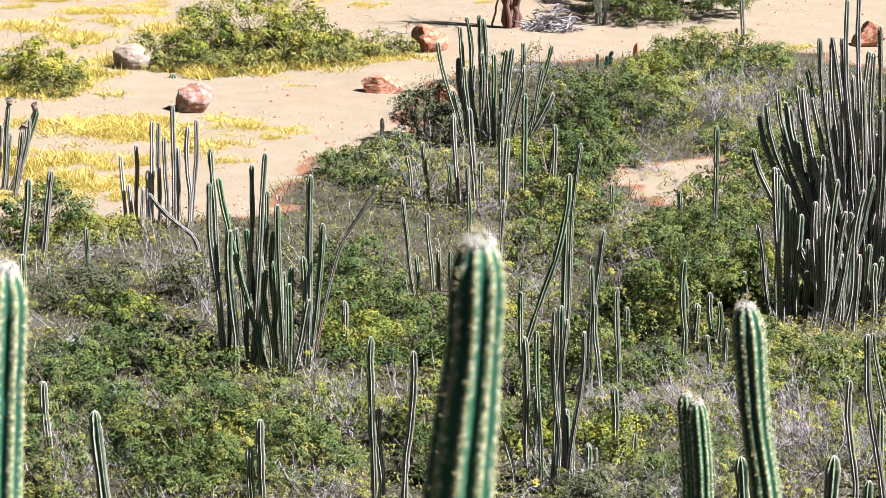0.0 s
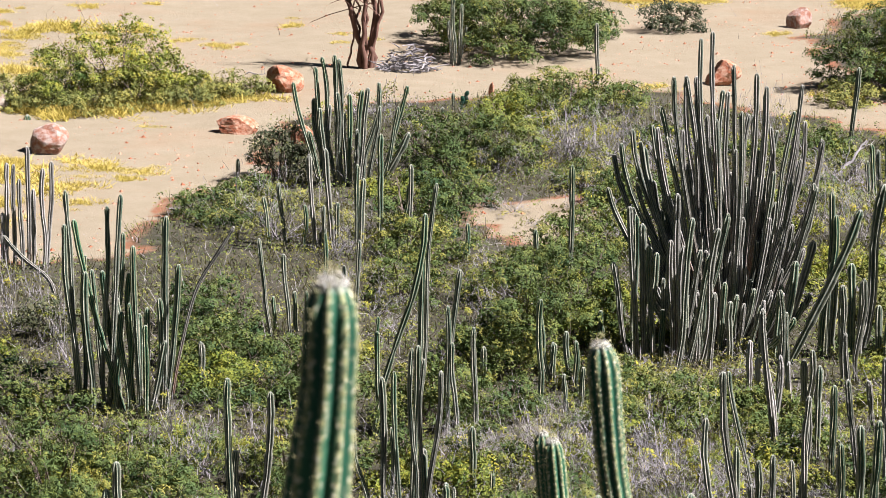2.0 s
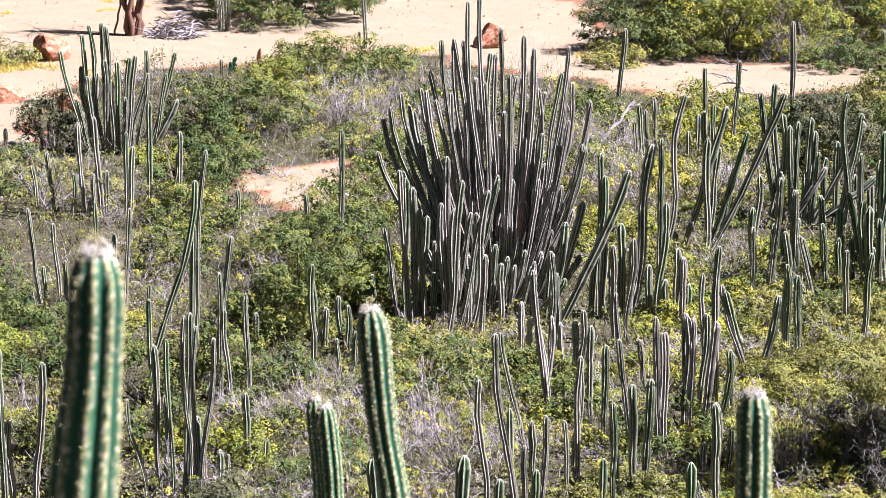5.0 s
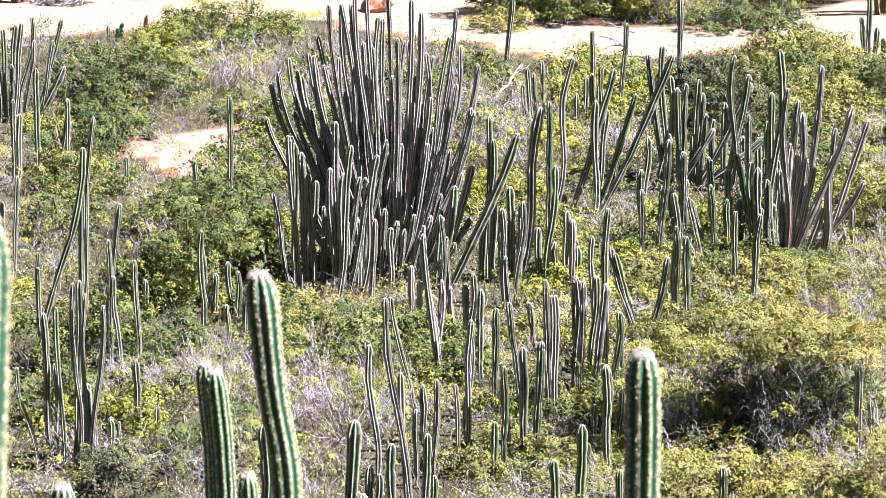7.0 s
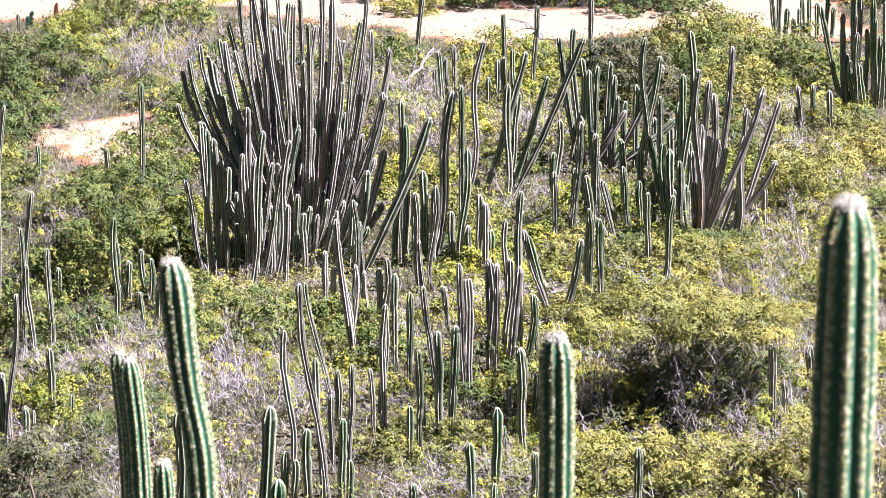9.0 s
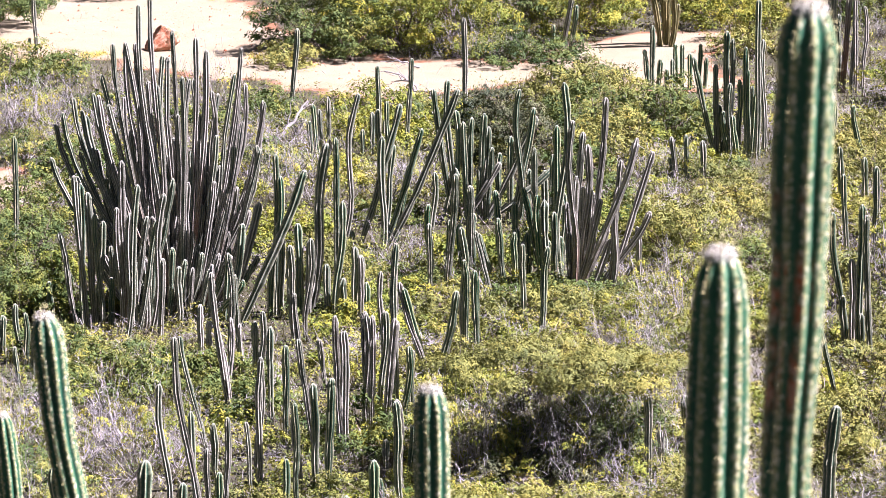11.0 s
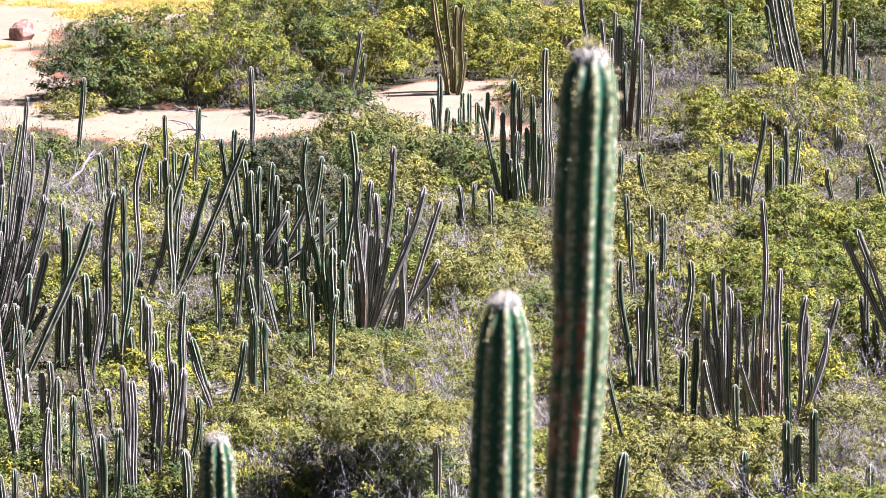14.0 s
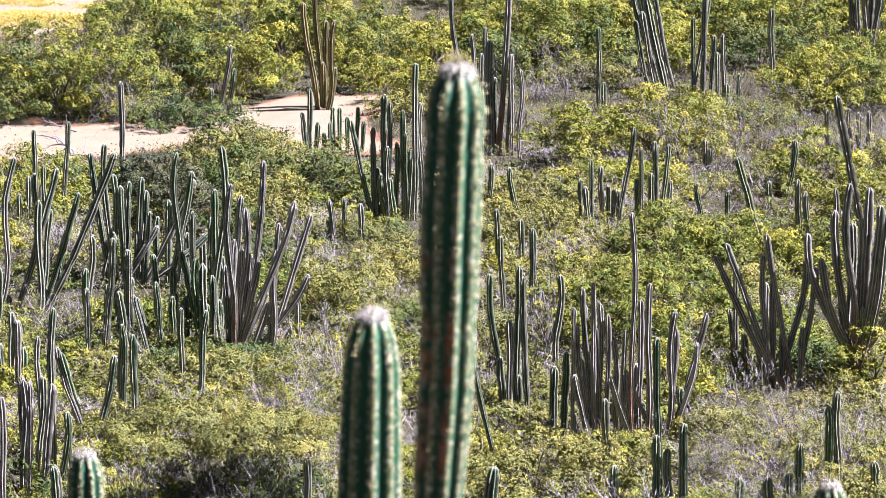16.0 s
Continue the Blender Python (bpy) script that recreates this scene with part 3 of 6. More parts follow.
grow(giant, 0.8, [
    (-0.00, -0.49, -0.33, 3.94, 8.9),
    (0.04, -0.17, -0.19, 3.82, 9.7),
    (0.18, 0.68, 0.38, 3.75, 9.1),
    (0.34, 0.64, 0.79, 3.51, 9.8),
    (0.40, 0.18, 1.07, 3.91, 8.3),
    (0.49, -0.00, 1.41, 2.75, 10.4),
    (0.54, -0.23, 1.47, 2.74, 9.7),
    (0.37, -0.58, 1.04, 2.86, 10.3),
    (-0.12, -0.32, -1.41, 3.45, 9.7),
    (-0.14, 0.39, -1.38, 3.22, 9.1),
    (-0.09, 0.51, -0.72, 4.33, 9.1),
    (-0.06, -0.19, -0.64, 3.06, 10.4),
    (-0.09, 0.40, -0.81, 2.40, 10.5),
    (-0.11, 0.38, -1.06, 2.62, 9.8),
    (0.06, 0.27, -0.03, 3.11, 9.8),
    (0.22, 0.23, 0.50, 2.82, 11.8),
    (0.22, 0.36, 0.49, 3.20, 9.8),
    (0.13, -0.19, 0.33, 2.70, 10.4),
], 1.4)
grow(giant, 0.8, [
    (0.05, 0.29, -0.11, 2.41, 9.8),
    (-0.15, -0.31, -1.52, 2.34, 9.7),
    (-0.14, -0.02, -1.48, 2.69, 9.0),
    (-0.00, 0.38, -0.43, 2.29, 9.8),
], 1.4)
grow(giant, 0.8, [
    (0.32, 0.27, 0.89, 2.12, 9.8),
    (0.28, -0.29, 0.71, 2.23, 9.7),
    (0.14, 0.62, 0.20, 1.90, 10.5),
    (0.10, 0.21, 0.05, 2.11, 9.7),
    (-0.07, 0.11, -0.54, 2.05, 10.4),
    (0.43, -0.68, 1.19, 3.26, 8.9),
    (0.52, 0.07, 1.55, 3.44, 9.0),
    (0.17, -0.35, 0.28, 2.23, 10.3),
    (0.40, 0.24, 1.14, 3.65, 7.7),
    (-0.08, -0.05, -0.74, 3.60, 9.0),
    (-0.01, 0.44, -0.52, 3.71, 9.1),
    (0.17, 0.21, 0.33, 3.83, 8.4),
    (0.01, 0.42, -0.29, 3.02, 9.8),
    (0.14, -0.21, 0.13, 3.33, 9.0),
    (0.28, 0.20, 0.60, 4.21, 9.0),
    (-0.17, 0.33, -1.22, 2.66, 9.8),
    (0.46, 0.46, 1.32, 2.28, 9.8),
    (0.33, -0.21, 0.76, 2.97, 9.7),
], 1.4)
clump = cactus(-2.23, 56.31, "clump of greyish ribbed columnar cactus stems")
grow(clump, 0.6, [
    (-0.80, 0.48, -1.08, 1.58, 10.2),
    (-0.72, 0.52, -0.72, 2.38, 12.2),
    (-0.53, 0.26, -0.60, 2.28, 13.5),
    (-0.54, 0.67, -0.38, 1.72, 10.9),
    (-0.24, 0.64, -0.27, 1.32, 10.2),
    (-0.09, 0.03, -0.13, 2.08, 11.5),
    (-0.00, 0.04, -0.04, 2.82, 12.1),
    (-0.00, -0.47, 0.23, 2.55, 11.4),
    (0.03, 0.47, 0.33, 1.82, 12.2),
    (0.21, 0.61, 0.76, 2.42, 12.2),
    (0.37, -0.03, 0.63, 2.30, 12.1),
    (-0.27, 0.27, -0.26, 0.87, 11.5),
    (0.10, 0.31, 0.11, 1.05, 11.5),
    (0.29, 0.32, 0.32, 0.76, 10.8),
    (0.54, -0.46, 0.59, 1.34, 11.4),
    (0.82, 0.39, 0.83, 1.02, 11.5),
    (-0.64, 0.11, -0.80, 2.59, 10.8),
    (-0.41, 0.23, -0.48, 1.94, 10.8),
])
grow(clump, 0.6, [
    (0.01, -0.11, 0.08, 2.01, 10.8),
    (0.16, 0.17, 0.49, 1.82, 10.8),
    (0.33, 0.38, 0.45, 1.47, 10.8),
    (-0.05, 0.19, -0.05, 2.01, 11.5),
])
clump = cactus(-0.54, 57.24, "clump of ribbed green columnar cactus stems")
grow(clump, 0.5, [
    (-0.11, 0.31, 0.45, 1.87, 15.1),
    (0.06, -0.66, 1.18, 2.60, 16.2),
    (-0.07, -0.48, 0.17, 1.69, 13.6),
    (-0.13, -0.08, -0.08, 1.10, 12.3),
    (-0.00, 0.21, 0.00, 0.65, 11.7),
    (-0.37, -0.39, -0.36, 0.92, 10.9),
])
clump = cactus(0.78, 57.48, "clump of ribbed green columnar cactus stems")
grow(clump, 0.4, [
    (-0.09, 0.13, 0.24, 2.86, 17.9),
    (0.40, 0.09, 0.38, 2.95, 12.4),
    (0.33, -0.32, 0.47, 1.98, 12.3),
    (-0.72, -0.02, -0.53, 2.36, 12.4),
    (-0.22, -0.19, -0.26, 1.61, 15.1),
    (-0.12, -0.31, -0.07, 1.35, 13.7),
    (-0.39, -0.26, -0.39, 1.27, 13.7),
    (-0.54, -0.13, -0.54, 1.44, 13.7),
    (-0.22, -0.22, -0.24, 0.79, 12.3),
    (0.21, -0.21, 0.20, 0.91, 13.7),
    (0.71, -0.33, 0.75, 1.09, 17.8),
    (0.46, -0.02, 0.48, 0.64, 15.1),
    (0.85, -0.08, 0.85, 0.59, 12.3),
    (0.67, 0.08, 0.67, 1.13, 13.7),
    (-0.61, 0.06, -0.60, 2.72, 11.0),
])
clump = cactus(1.96, 70.79, "clump of ribbed green columnar cactus stems")
grow(clump, 0.5, [
    (-0.89, -0.18, -0.99, 1.08, 11.7),
    (-0.81, 0.28, -0.85, 0.88, 11.8),
    (-1.02, -0.35, -1.05, 0.77, 10.8),
    (-0.65, -0.07, -0.68, 1.20, 10.9),
    (-0.23, -0.16, -0.25, 0.84, 10.9),
    (0.20, -0.06, 0.20, 0.86, 11.7),
    (0.31, -0.27, 0.31, 0.97, 11.7),
    (0.48, 0.23, 0.48, 0.65, 11.8),
    (-0.00, -0.09, -0.00, 0.53, 11.7),
    (0.51, -0.32, 0.48, 1.14, 10.8),
    (0.36, 0.08, 0.32, 1.79, 11.7),
])
clump = cactus(2.15, 62.28, "clump of ribbed green columnar cactus stems")
grow(clump, 0.35, [
    (-0.85, -0.28, -0.49, 2.85, 11.1),
    (-0.53, 0.03, 0.25, 2.59, 14.1),
    (-0.09, -0.11, -0.08, 2.04, 14.8),
    (-0.09, 0.06, 0.63, 2.14, 12.6),
    (-0.05, 0.32, 0.14, 1.79, 11.9),
    (0.11, 0.22, 0.42, 1.46, 12.6),
    (-0.02, -0.06, 1.26, 2.87, 14.1),
    (0.81, 0.22, 0.85, 1.32, 12.6),
    (-0.67, 0.10, -0.64, 0.33, 14.8),
])
clump = cactus(4.02, 64.29, "dark green cactus clump with leaning arms")
grow(clump, 0.45, [
    (-0.57, -0.09, -0.95, 2.49, 13.0),
    (-0.60, -0.25, -0.70, 2.69, 12.2),
    (-0.48, 0.07, -0.54, 2.07, 13.0),
    (-0.34, 0.04, -0.41, 1.86, 13.0),
    (-0.31, 0.32, -0.23, 1.88, 13.1),
    (-0.11, 0.33, 0.00, 1.95, 13.1),
    (-0.05, 0.08, 0.06, 1.75, 13.0),
    (0.00, -0.10, 0.11, 1.40, 13.0),
    (0.21, 0.28, 0.28, 1.22, 13.1),
    (0.59, -0.35, 0.59, 2.52, 12.9),
    (0.46, -0.27, 0.86, 2.16, 13.7),
    (-0.03, 0.05, 0.93, 1.94, 15.3),
    (0.45, 0.08, 0.46, 1.57, 13.8),
    (0.88, -0.25, 0.87, 1.41, 13.7),
    (-0.03, 0.09, 1.21, 0.93, 15.3),
    (0.82, 0.27, 0.81, 0.91, 13.1),
    (-0.15, -0.09, -0.12, 1.04, 13.0),
    (-0.73, -0.05, -0.56, 1.02, 18.3),
])
grow(clump, 0.45, [
    (1.19, -0.19, 1.22, 1.27, 13.0),
    (-0.50, -0.15, 0.26, 1.12, 13.7),
    (1.11, 0.33, 1.10, 0.88, 13.9),
])
clump = cactus(4.48, 59.85, "clump of ribbed green columnar cactus stems")
grow(clump, 0.35, [
    (-1.68, -0.08, -1.72, 1.35, 14.3),
    (-1.01, 0.32, -0.99, 1.56, 12.9),
    (-1.00, 0.29, -0.93, 1.10, 15.8),
    (-1.11, 0.07, -1.18, 0.95, 14.3),
    (-0.61, -0.17, -0.87, 0.84, 12.1),
    (-0.41, 0.34, -0.56, 1.46, 12.9),
    (-0.22, -0.00, -0.24, 1.33, 13.6),
    (-0.23, -0.06, -0.22, 0.88, 15.7),
    (-0.12, -0.13, -0.11, 0.66, 14.3),
    (0.02, 0.34, 0.00, 0.72, 12.9),
    (0.29, -0.01, -0.11, 1.59, 12.9),
    (0.15, -0.15, 0.13, 1.49, 12.8),
    (0.28, -0.02, 0.26, 1.36, 15.7),
    (0.43, -0.26, 0.40, 1.21, 14.3),
    (0.26, 0.09, 0.34, 0.64, 14.3),
    (0.55, -0.04, 0.53, 0.74, 12.9),
    (0.52, -0.14, 0.58, 3.41, 14.3),
    (0.50, 0.20, 0.49, 2.60, 12.9),
])
grow(clump, 0.35, [
    (0.62, 0.23, 0.60, 1.44, 11.5),
])
clump = cactus(5.32, 58.71, "pale candelabra cactus with spreading curved arms")
grow(clump, 1.0, [
    (-0.22, -0.34, -0.22, 3.01, 12.6),
    (-0.26, 0.02, -0.02, 2.75, 12.7),
    (-0.05, -0.16, 0.04, 2.56, 14.0),
    (0.10, 0.30, 0.39, 3.27, 12.7),
    (-0.04, 0.20, 0.15, 1.71, 12.0),
    (-0.18, -0.18, 0.26, 1.66, 13.3),
    (-0.04, -0.16, -0.03, 1.85, 11.9),
    (-0.14, -0.24, 0.85, 2.70, 12.6),
    (0.39, 0.34, 1.19, 2.33, 12.0),
    (0.43, -0.14, 0.57, 1.85, 12.6),
    (-0.10, 0.08, 0.41, 1.15, 14.1),
    (0.18, -0.02, 1.10, 1.40, 12.7),
    (0.54, 0.10, 0.81, 0.43, 12.0),
    (0.99, 0.07, 0.89, 1.12, 10.6),
    (-0.19, 0.17, -0.28, 1.53, 12.0),
    (-0.17, -0.27, -0.16, 2.07, 11.9),
    (-0.04, 0.18, 0.20, 1.33, 12.0),
    (0.06, -0.14, 0.43, 0.94, 12.6),
])
grow(clump, 1.0, [
    (-0.17, 0.02, -0.25, 1.04, 12.0),
    (0.41, -0.11, 0.60, 2.29, 10.5),
])
clump = cactus(8.04, 67.79, "clump of greyish ribbed columnar cactus stems")
grow(clump, 0.6, [
    (-0.09, -0.14, -0.25, 0.92, 12.1),
    (-0.11, 0.02, -0.26, 0.48, 11.3),
    (0.09, -0.02, 0.05, 0.93, 12.1),
    (0.41, -0.10, 0.36, 0.83, 12.9),
])
clump = cactus(9.02, 77.81, "clump of ribbed green columnar cactus stems")
grow(clump, 0.3, [
    (-0.47, 0.17, -0.47, 1.42, 13.5),
    (-0.53, 0.06, -0.65, 0.89, 12.6),
    (-0.38, -0.32, -0.35, 0.76, 13.4),
    (-0.18, -0.17, -0.18, 0.50, 11.7),
    (-0.04, -0.03, -0.04, 0.69, 10.9),
    (0.07, 0.29, 0.05, 0.99, 11.8),
    (0.21, 0.27, 0.21, 0.97, 11.8),
    (0.35, 0.03, 0.35, 0.80, 11.8),
    (0.50, -0.34, 0.54, 1.07, 11.7),
    (0.69, 0.19, 0.74, 0.68, 10.9),
])
clump = cactus(9.44, 70.16, "clump of ribbed green columnar cactus stems")
grow(clump, 0.4, [
    (-0.44, -0.05, -0.94, 2.07, 12.2),
    (-0.44, 0.05, -0.47, 1.89, 12.2),
    (-0.26, 0.15, -0.25, 2.56, 13.7),
    (-0.15, 0.09, -0.14, 2.40, 12.2),
    (0.13, -0.01, 0.12, 2.24, 12.2),
    (0.05, 0.29, 0.04, 1.53, 12.2),
    (0.17, -0.08, 0.16, 1.79, 11.4),
    (0.35, -0.08, 0.35, 3.20, 13.7),
    (0.53, 0.25, 0.50, 2.34, 12.2),
    (-0.23, -0.21, -0.21, 1.55, 12.1),
    (-0.25, -0.14, -0.34, 1.00, 13.7),
    (-0.28, 0.23, -0.37, 1.05, 12.2),
    (-0.05, -0.30, -0.17, 0.91, 12.1),
    (0.22, 0.24, 0.29, 1.42, 13.0),
    (0.28, 0.14, 0.35, 1.28, 12.2),
    (0.39, -0.05, 0.38, 0.23, 12.2),
])
clump = cactus(9.48, 83.29, "yellowish candelabra cactus on the bare sand")
grow(clump, 1.6, [
    (-0.17, -0.15, -0.52, 2.52, 16.1),
    (-0.03, 0.20, -0.19, 2.88, 16.2),
    (0.04, 0.29, 0.07, 2.05, 16.2),
    (0.06, -0.25, 0.20, 2.13, 16.1),
    (0.11, -0.02, 0.26, 0.97, 15.2),
    (-0.00, 0.03, -0.05, 1.10, 14.3),
])
clump = cactus(7.05, 83.54, "clump of ribbed green columnar cactus stems")
grow(clump, 0.4, [
    (0.02, -0.00, 0.24, 1.57, 14.3),
    (0.17, -0.12, 0.32, 1.04, 13.4),
    (-0.23, -0.24, -0.23, 0.60, 12.5),
    (-0.03, 0.06, -0.02, 0.24, 10.8),
])
clump = cactus(12.46, 76.97, "clump of greyish ribbed columnar cactus stems")
grow(clump, 0.8, [
    (-0.33, 0.22, -0.90, 3.68, 11.7),
    (-0.43, -0.30, -0.51, 2.75, 11.6),
    (-0.23, -0.19, -0.28, 2.33, 13.3),
    (-0.03, 0.22, -0.04, 2.54, 18.4),
    (0.18, 0.20, 0.37, 3.75, 15.1),
    (0.38, 0.11, 0.43, 1.75, 13.4),
    (0.58, -0.33, 0.56, 1.97, 10.0),
    (0.45, 0.16, 0.43, 2.25, 11.7),
    (-0.08, 0.34, -0.12, 2.82, 11.7),
    (0.12, 0.35, 0.10, 1.72, 13.4),
])
clump = cactus(18.01, 85.48, "clump of ribbed green columnar cactus stems")
grow(clump, 0.5, [
    (0.01, 0.14, -0.80, 2.78, 16.8),
    (0.07, -0.32, -0.52, 2.56, 20.5),
    (0.36, 0.24, -0.26, 2.67, 16.9),
    (-0.32, -0.20, -0.71, 1.75, 13.0),
    (-0.09, 0.10, -0.51, 1.94, 15.9),
    (0.09, 0.32, -0.57, 2.38, 16.9),
])
clump = cactus(19.02, 83.99, "clump of ribbed green columnar cactus stems")
grow(clump, 0.5, [
    (-0.49, 0.15, -0.54, 2.02, 12.9),
    (-0.38, -0.26, -0.34, 3.01, 14.7),
    (-0.62, -0.15, -0.22, 2.62, 12.8),
    (-0.02, 0.29, 0.02, 1.55, 14.8),
    (0.03, -0.25, -0.02, 1.21, 12.9),
    (0.25, 0.08, 0.18, 1.62, 12.9),
    (0.28, -0.06, 0.27, 0.44, 16.6),
    (0.52, -0.24, 0.51, 0.70, 11.0),
])
clump = cactus(24.42, 90.33, "clump of greyish ribbed columnar cactus stems")
grow(clump, 0.8, [
    (-0.20, 0.09, -0.46, 1.79, 15.0),
    (-0.21, -0.32, -0.38, 2.14, 15.9),
    (-0.05, -0.27, -0.12, 2.23, 17.9),
    (0.10, -0.08, 0.13, 2.30, 18.0),
    (0.14, -0.30, 0.28, 2.22, 17.9),
    (-0.10, -0.31, -0.24, 0.85, 14.9),
    (-0.16, 0.05, -0.36, 1.49, 15.0),
    (0.22, 0.17, 0.32, 1.67, 17.0),
])
clump = cactus(13.73, 68.79, "clump of ribbed green columnar cactus stems")
grow(clump, 0.55, [
    (-0.74, 0.26, -0.78, 0.95, 10.6),
    (-0.66, -0.26, -0.78, 0.89, 13.5),
    (-0.58, -0.05, -0.60, 1.38, 10.5),
    (-0.42, -0.13, -0.44, 1.27, 12.0),
    (-0.22, 0.07, -0.24, 0.82, 10.6),
    (-0.14, -0.01, -0.15, 0.76, 10.6),
    (0.03, 0.31, 0.02, 0.69, 10.6),
    (-0.06, -0.09, 0.23, 2.02, 11.3),
    (0.37, -0.31, 0.34, 1.64, 9.8),
    (0.38, 0.14, 0.35, 0.95, 13.6),
    (0.58, -0.24, 0.55, 1.13, 13.6),
    (0.77, 0.09, 0.68, 1.70, 13.6),
    (0.79, 0.00, 0.94, 1.65, 10.6),
    (1.01, 0.29, 1.07, 0.87, 10.6),
])
clump = cactus(9.25, 54.35, "clump of ribbed green columnar cactus stems")
grow(clump, 0.45, [
    (-0.20, 0.04, -0.46, 2.27, 12.0),
    (-0.23, 0.08, -0.28, 0.94, 12.0),
    (-0.12, -0.17, -0.17, 1.55, 12.0),
    (-0.00, 0.04, 0.01, 2.38, 13.2),
    (0.13, -0.17, 0.04, 2.25, 12.0),
    (0.03, 0.18, -0.00, 1.13, 10.8),
    (0.04, 0.01, 0.02, 0.64, 12.0),
])
clump = cactus(10.63, 52.70, "pale brown candelabra cactus in yellow scrub")
grow(clump, 1.0, [
    (-0.83, -0.26, -0.85, 2.13, 8.1),
    (-0.59, -0.19, -0.79, 1.84, 9.9),
    (-0.48, -0.09, -0.70, 2.41, 9.9),
    (-0.43, 0.17, -0.61, 2.09, 10.6),
    (-0.49, -0.22, -0.55, 2.50, 8.2),
    (-0.33, 0.15, -0.38, 2.11, 9.4),
    (-0.22, 0.11, -0.26, 1.94, 9.4),
    (-0.12, -0.29, -0.25, 1.63, 10.5),
    (-0.02, 0.12, 0.02, 1.69, 8.2),
    (0.09, -0.29, 0.01, 3.58, 9.3),
    (0.33, -0.26, 0.32, 2.48, 11.7),
    (0.27, 0.07, 0.25, 2.15, 10.6),
    (0.62, -0.18, 0.74, 2.04, 11.7),
    (0.79, 0.26, 0.86, 1.64, 10.6),
    (0.73, -0.01, 1.27, 1.93, 10.6),
    (0.82, -0.12, 1.09, 1.51, 8.8),
    (0.18, 0.21, 0.22, 1.13, 15.3),
    (-0.55, -0.33, -0.85, 1.11, 11.6),
])
grow(clump, 1.0, [
    (-0.40, 0.16, -0.67, 1.25, 11.1),
    (0.11, -0.31, -0.29, 1.06, 11.7),
    (0.53, -0.24, 0.02, 0.97, 8.2),
    (-0.33, 0.32, -0.41, 1.69, 10.6),
    (0.13, 0.13, 0.04, 1.06, 11.2),
])
clump = cactus(13.58, 55.47, "leaning pale cactus columns over bare twigs")
grow(clump, 0.9, [
    (0.20, -0.19, -0.99, 2.24, 12.4),
    (0.22, -0.27, -0.83, 2.44, 12.3),
    (-0.44, 0.33, -0.63, 1.24, 10.0),
    (-0.51, 0.12, -0.59, 2.04, 9.9),
    (-0.31, 0.22, -0.40, 0.85, 12.4),
    (-0.12, -0.25, -0.20, 2.23, 10.5),
    (-0.03, 0.09, -0.06, 1.69, 12.4),
    (0.01, -0.10, 0.01, 1.79, 12.4),
    (0.38, -0.19, -0.17, 2.59, 10.5),
    (0.17, -0.12, 0.17, 0.91, 8.7),
    (-0.12, 0.08, -0.19, 1.03, 11.2),
    (0.23, -0.11, 0.53, 2.12, 12.4),
    (0.45, -0.08, 0.70, 1.99, 11.2),
    (0.42, -0.25, 0.48, 1.03, 11.1),
    (0.63, 0.23, 0.64, 0.12, 11.2),
    (0.92, 0.10, 0.90, 0.39, 7.5),
])
clump = cactus(14.95, 55.24, "old candelabra cactus with a dark bare trunk")
trunk(clump, -0.05, 0.67, 0.30)
arm(clump, 0.9, -0.10, 0.63, -0.42, 2.95, 14.4, -0.01)
arm(clump, 0.9, -0.08, 0.60, -0.26, 3.44, 13.2, -0.30)
arm(clump, 0.9, -0.05, 0.52, -0.07, 2.69, 13.2, 0.23)
arm(clump, 0.9, 0.03, 0.56, 0.13, 3.31, 16.8, -0.04)
arm(clump, 0.9, 0.06, 0.52, 0.27, 3.06, 15.6, -0.24)
arm(clump, 0.9, 0.09, 0.44, 0.40, 2.93, 14.4, -0.20)
arm(clump, 0.9, -0.11, 0.50, -0.88, 2.59, 13.2, -0.07)
arm(clump, 0.9, -0.09, 0.63, -0.68, 2.21, 13.2, -0.21)
arm(clump, 0.9, -0.04, 0.47, 0.54, 1.55, 13.2, -0.13)
arm(clump, 0.9, -0.01, 0.45, 0.04, 1.38, 12.0, -0.13)
arm(clump, 0.9, -0.02, 0.46, 0.02, 2.82, 12.0, -0.01)
arm(clump, 0.9, -0.07, 0.41, -0.19, 1.57, 12.0, 0.25)


def crowd(parent, seed, count, wide, foot_wide, low, high, tone):
    """More stems inside a dense clump: tips spread under a dome, feet gathered below, the short ones in front."""
    rng = np.random.default_rng(seed)
    for _ in range(count):
        s, front = rng.uniform(-1, 1), rng.uniform(0, 1) ** 1.5
        top = high * (1 - 0.45 * abs(s) ** 1.6) * (1 - (1 - low) * front ** 0.8) * rng.uniform(0.85, 1.05)
        made[0] += 1
        own = np.random.default_rng(made[0])
        foot = (s * foot_wide * (1 + 0.3 * front) + rng.normal(0, 0.08), 0.7 - 1.7 * front, -0.05)
        line = bent(own, foot, (s * wide * (1 - 0.2 * front) + rng.normal(0, 0.1), foot[1] + rng.normal(0, 0.06), top), 1.5)
        part("stem", stem_mesh(own, line, rng.uniform(0.043, 0.056), tone + rng.normal(0, 0.2)), parent)


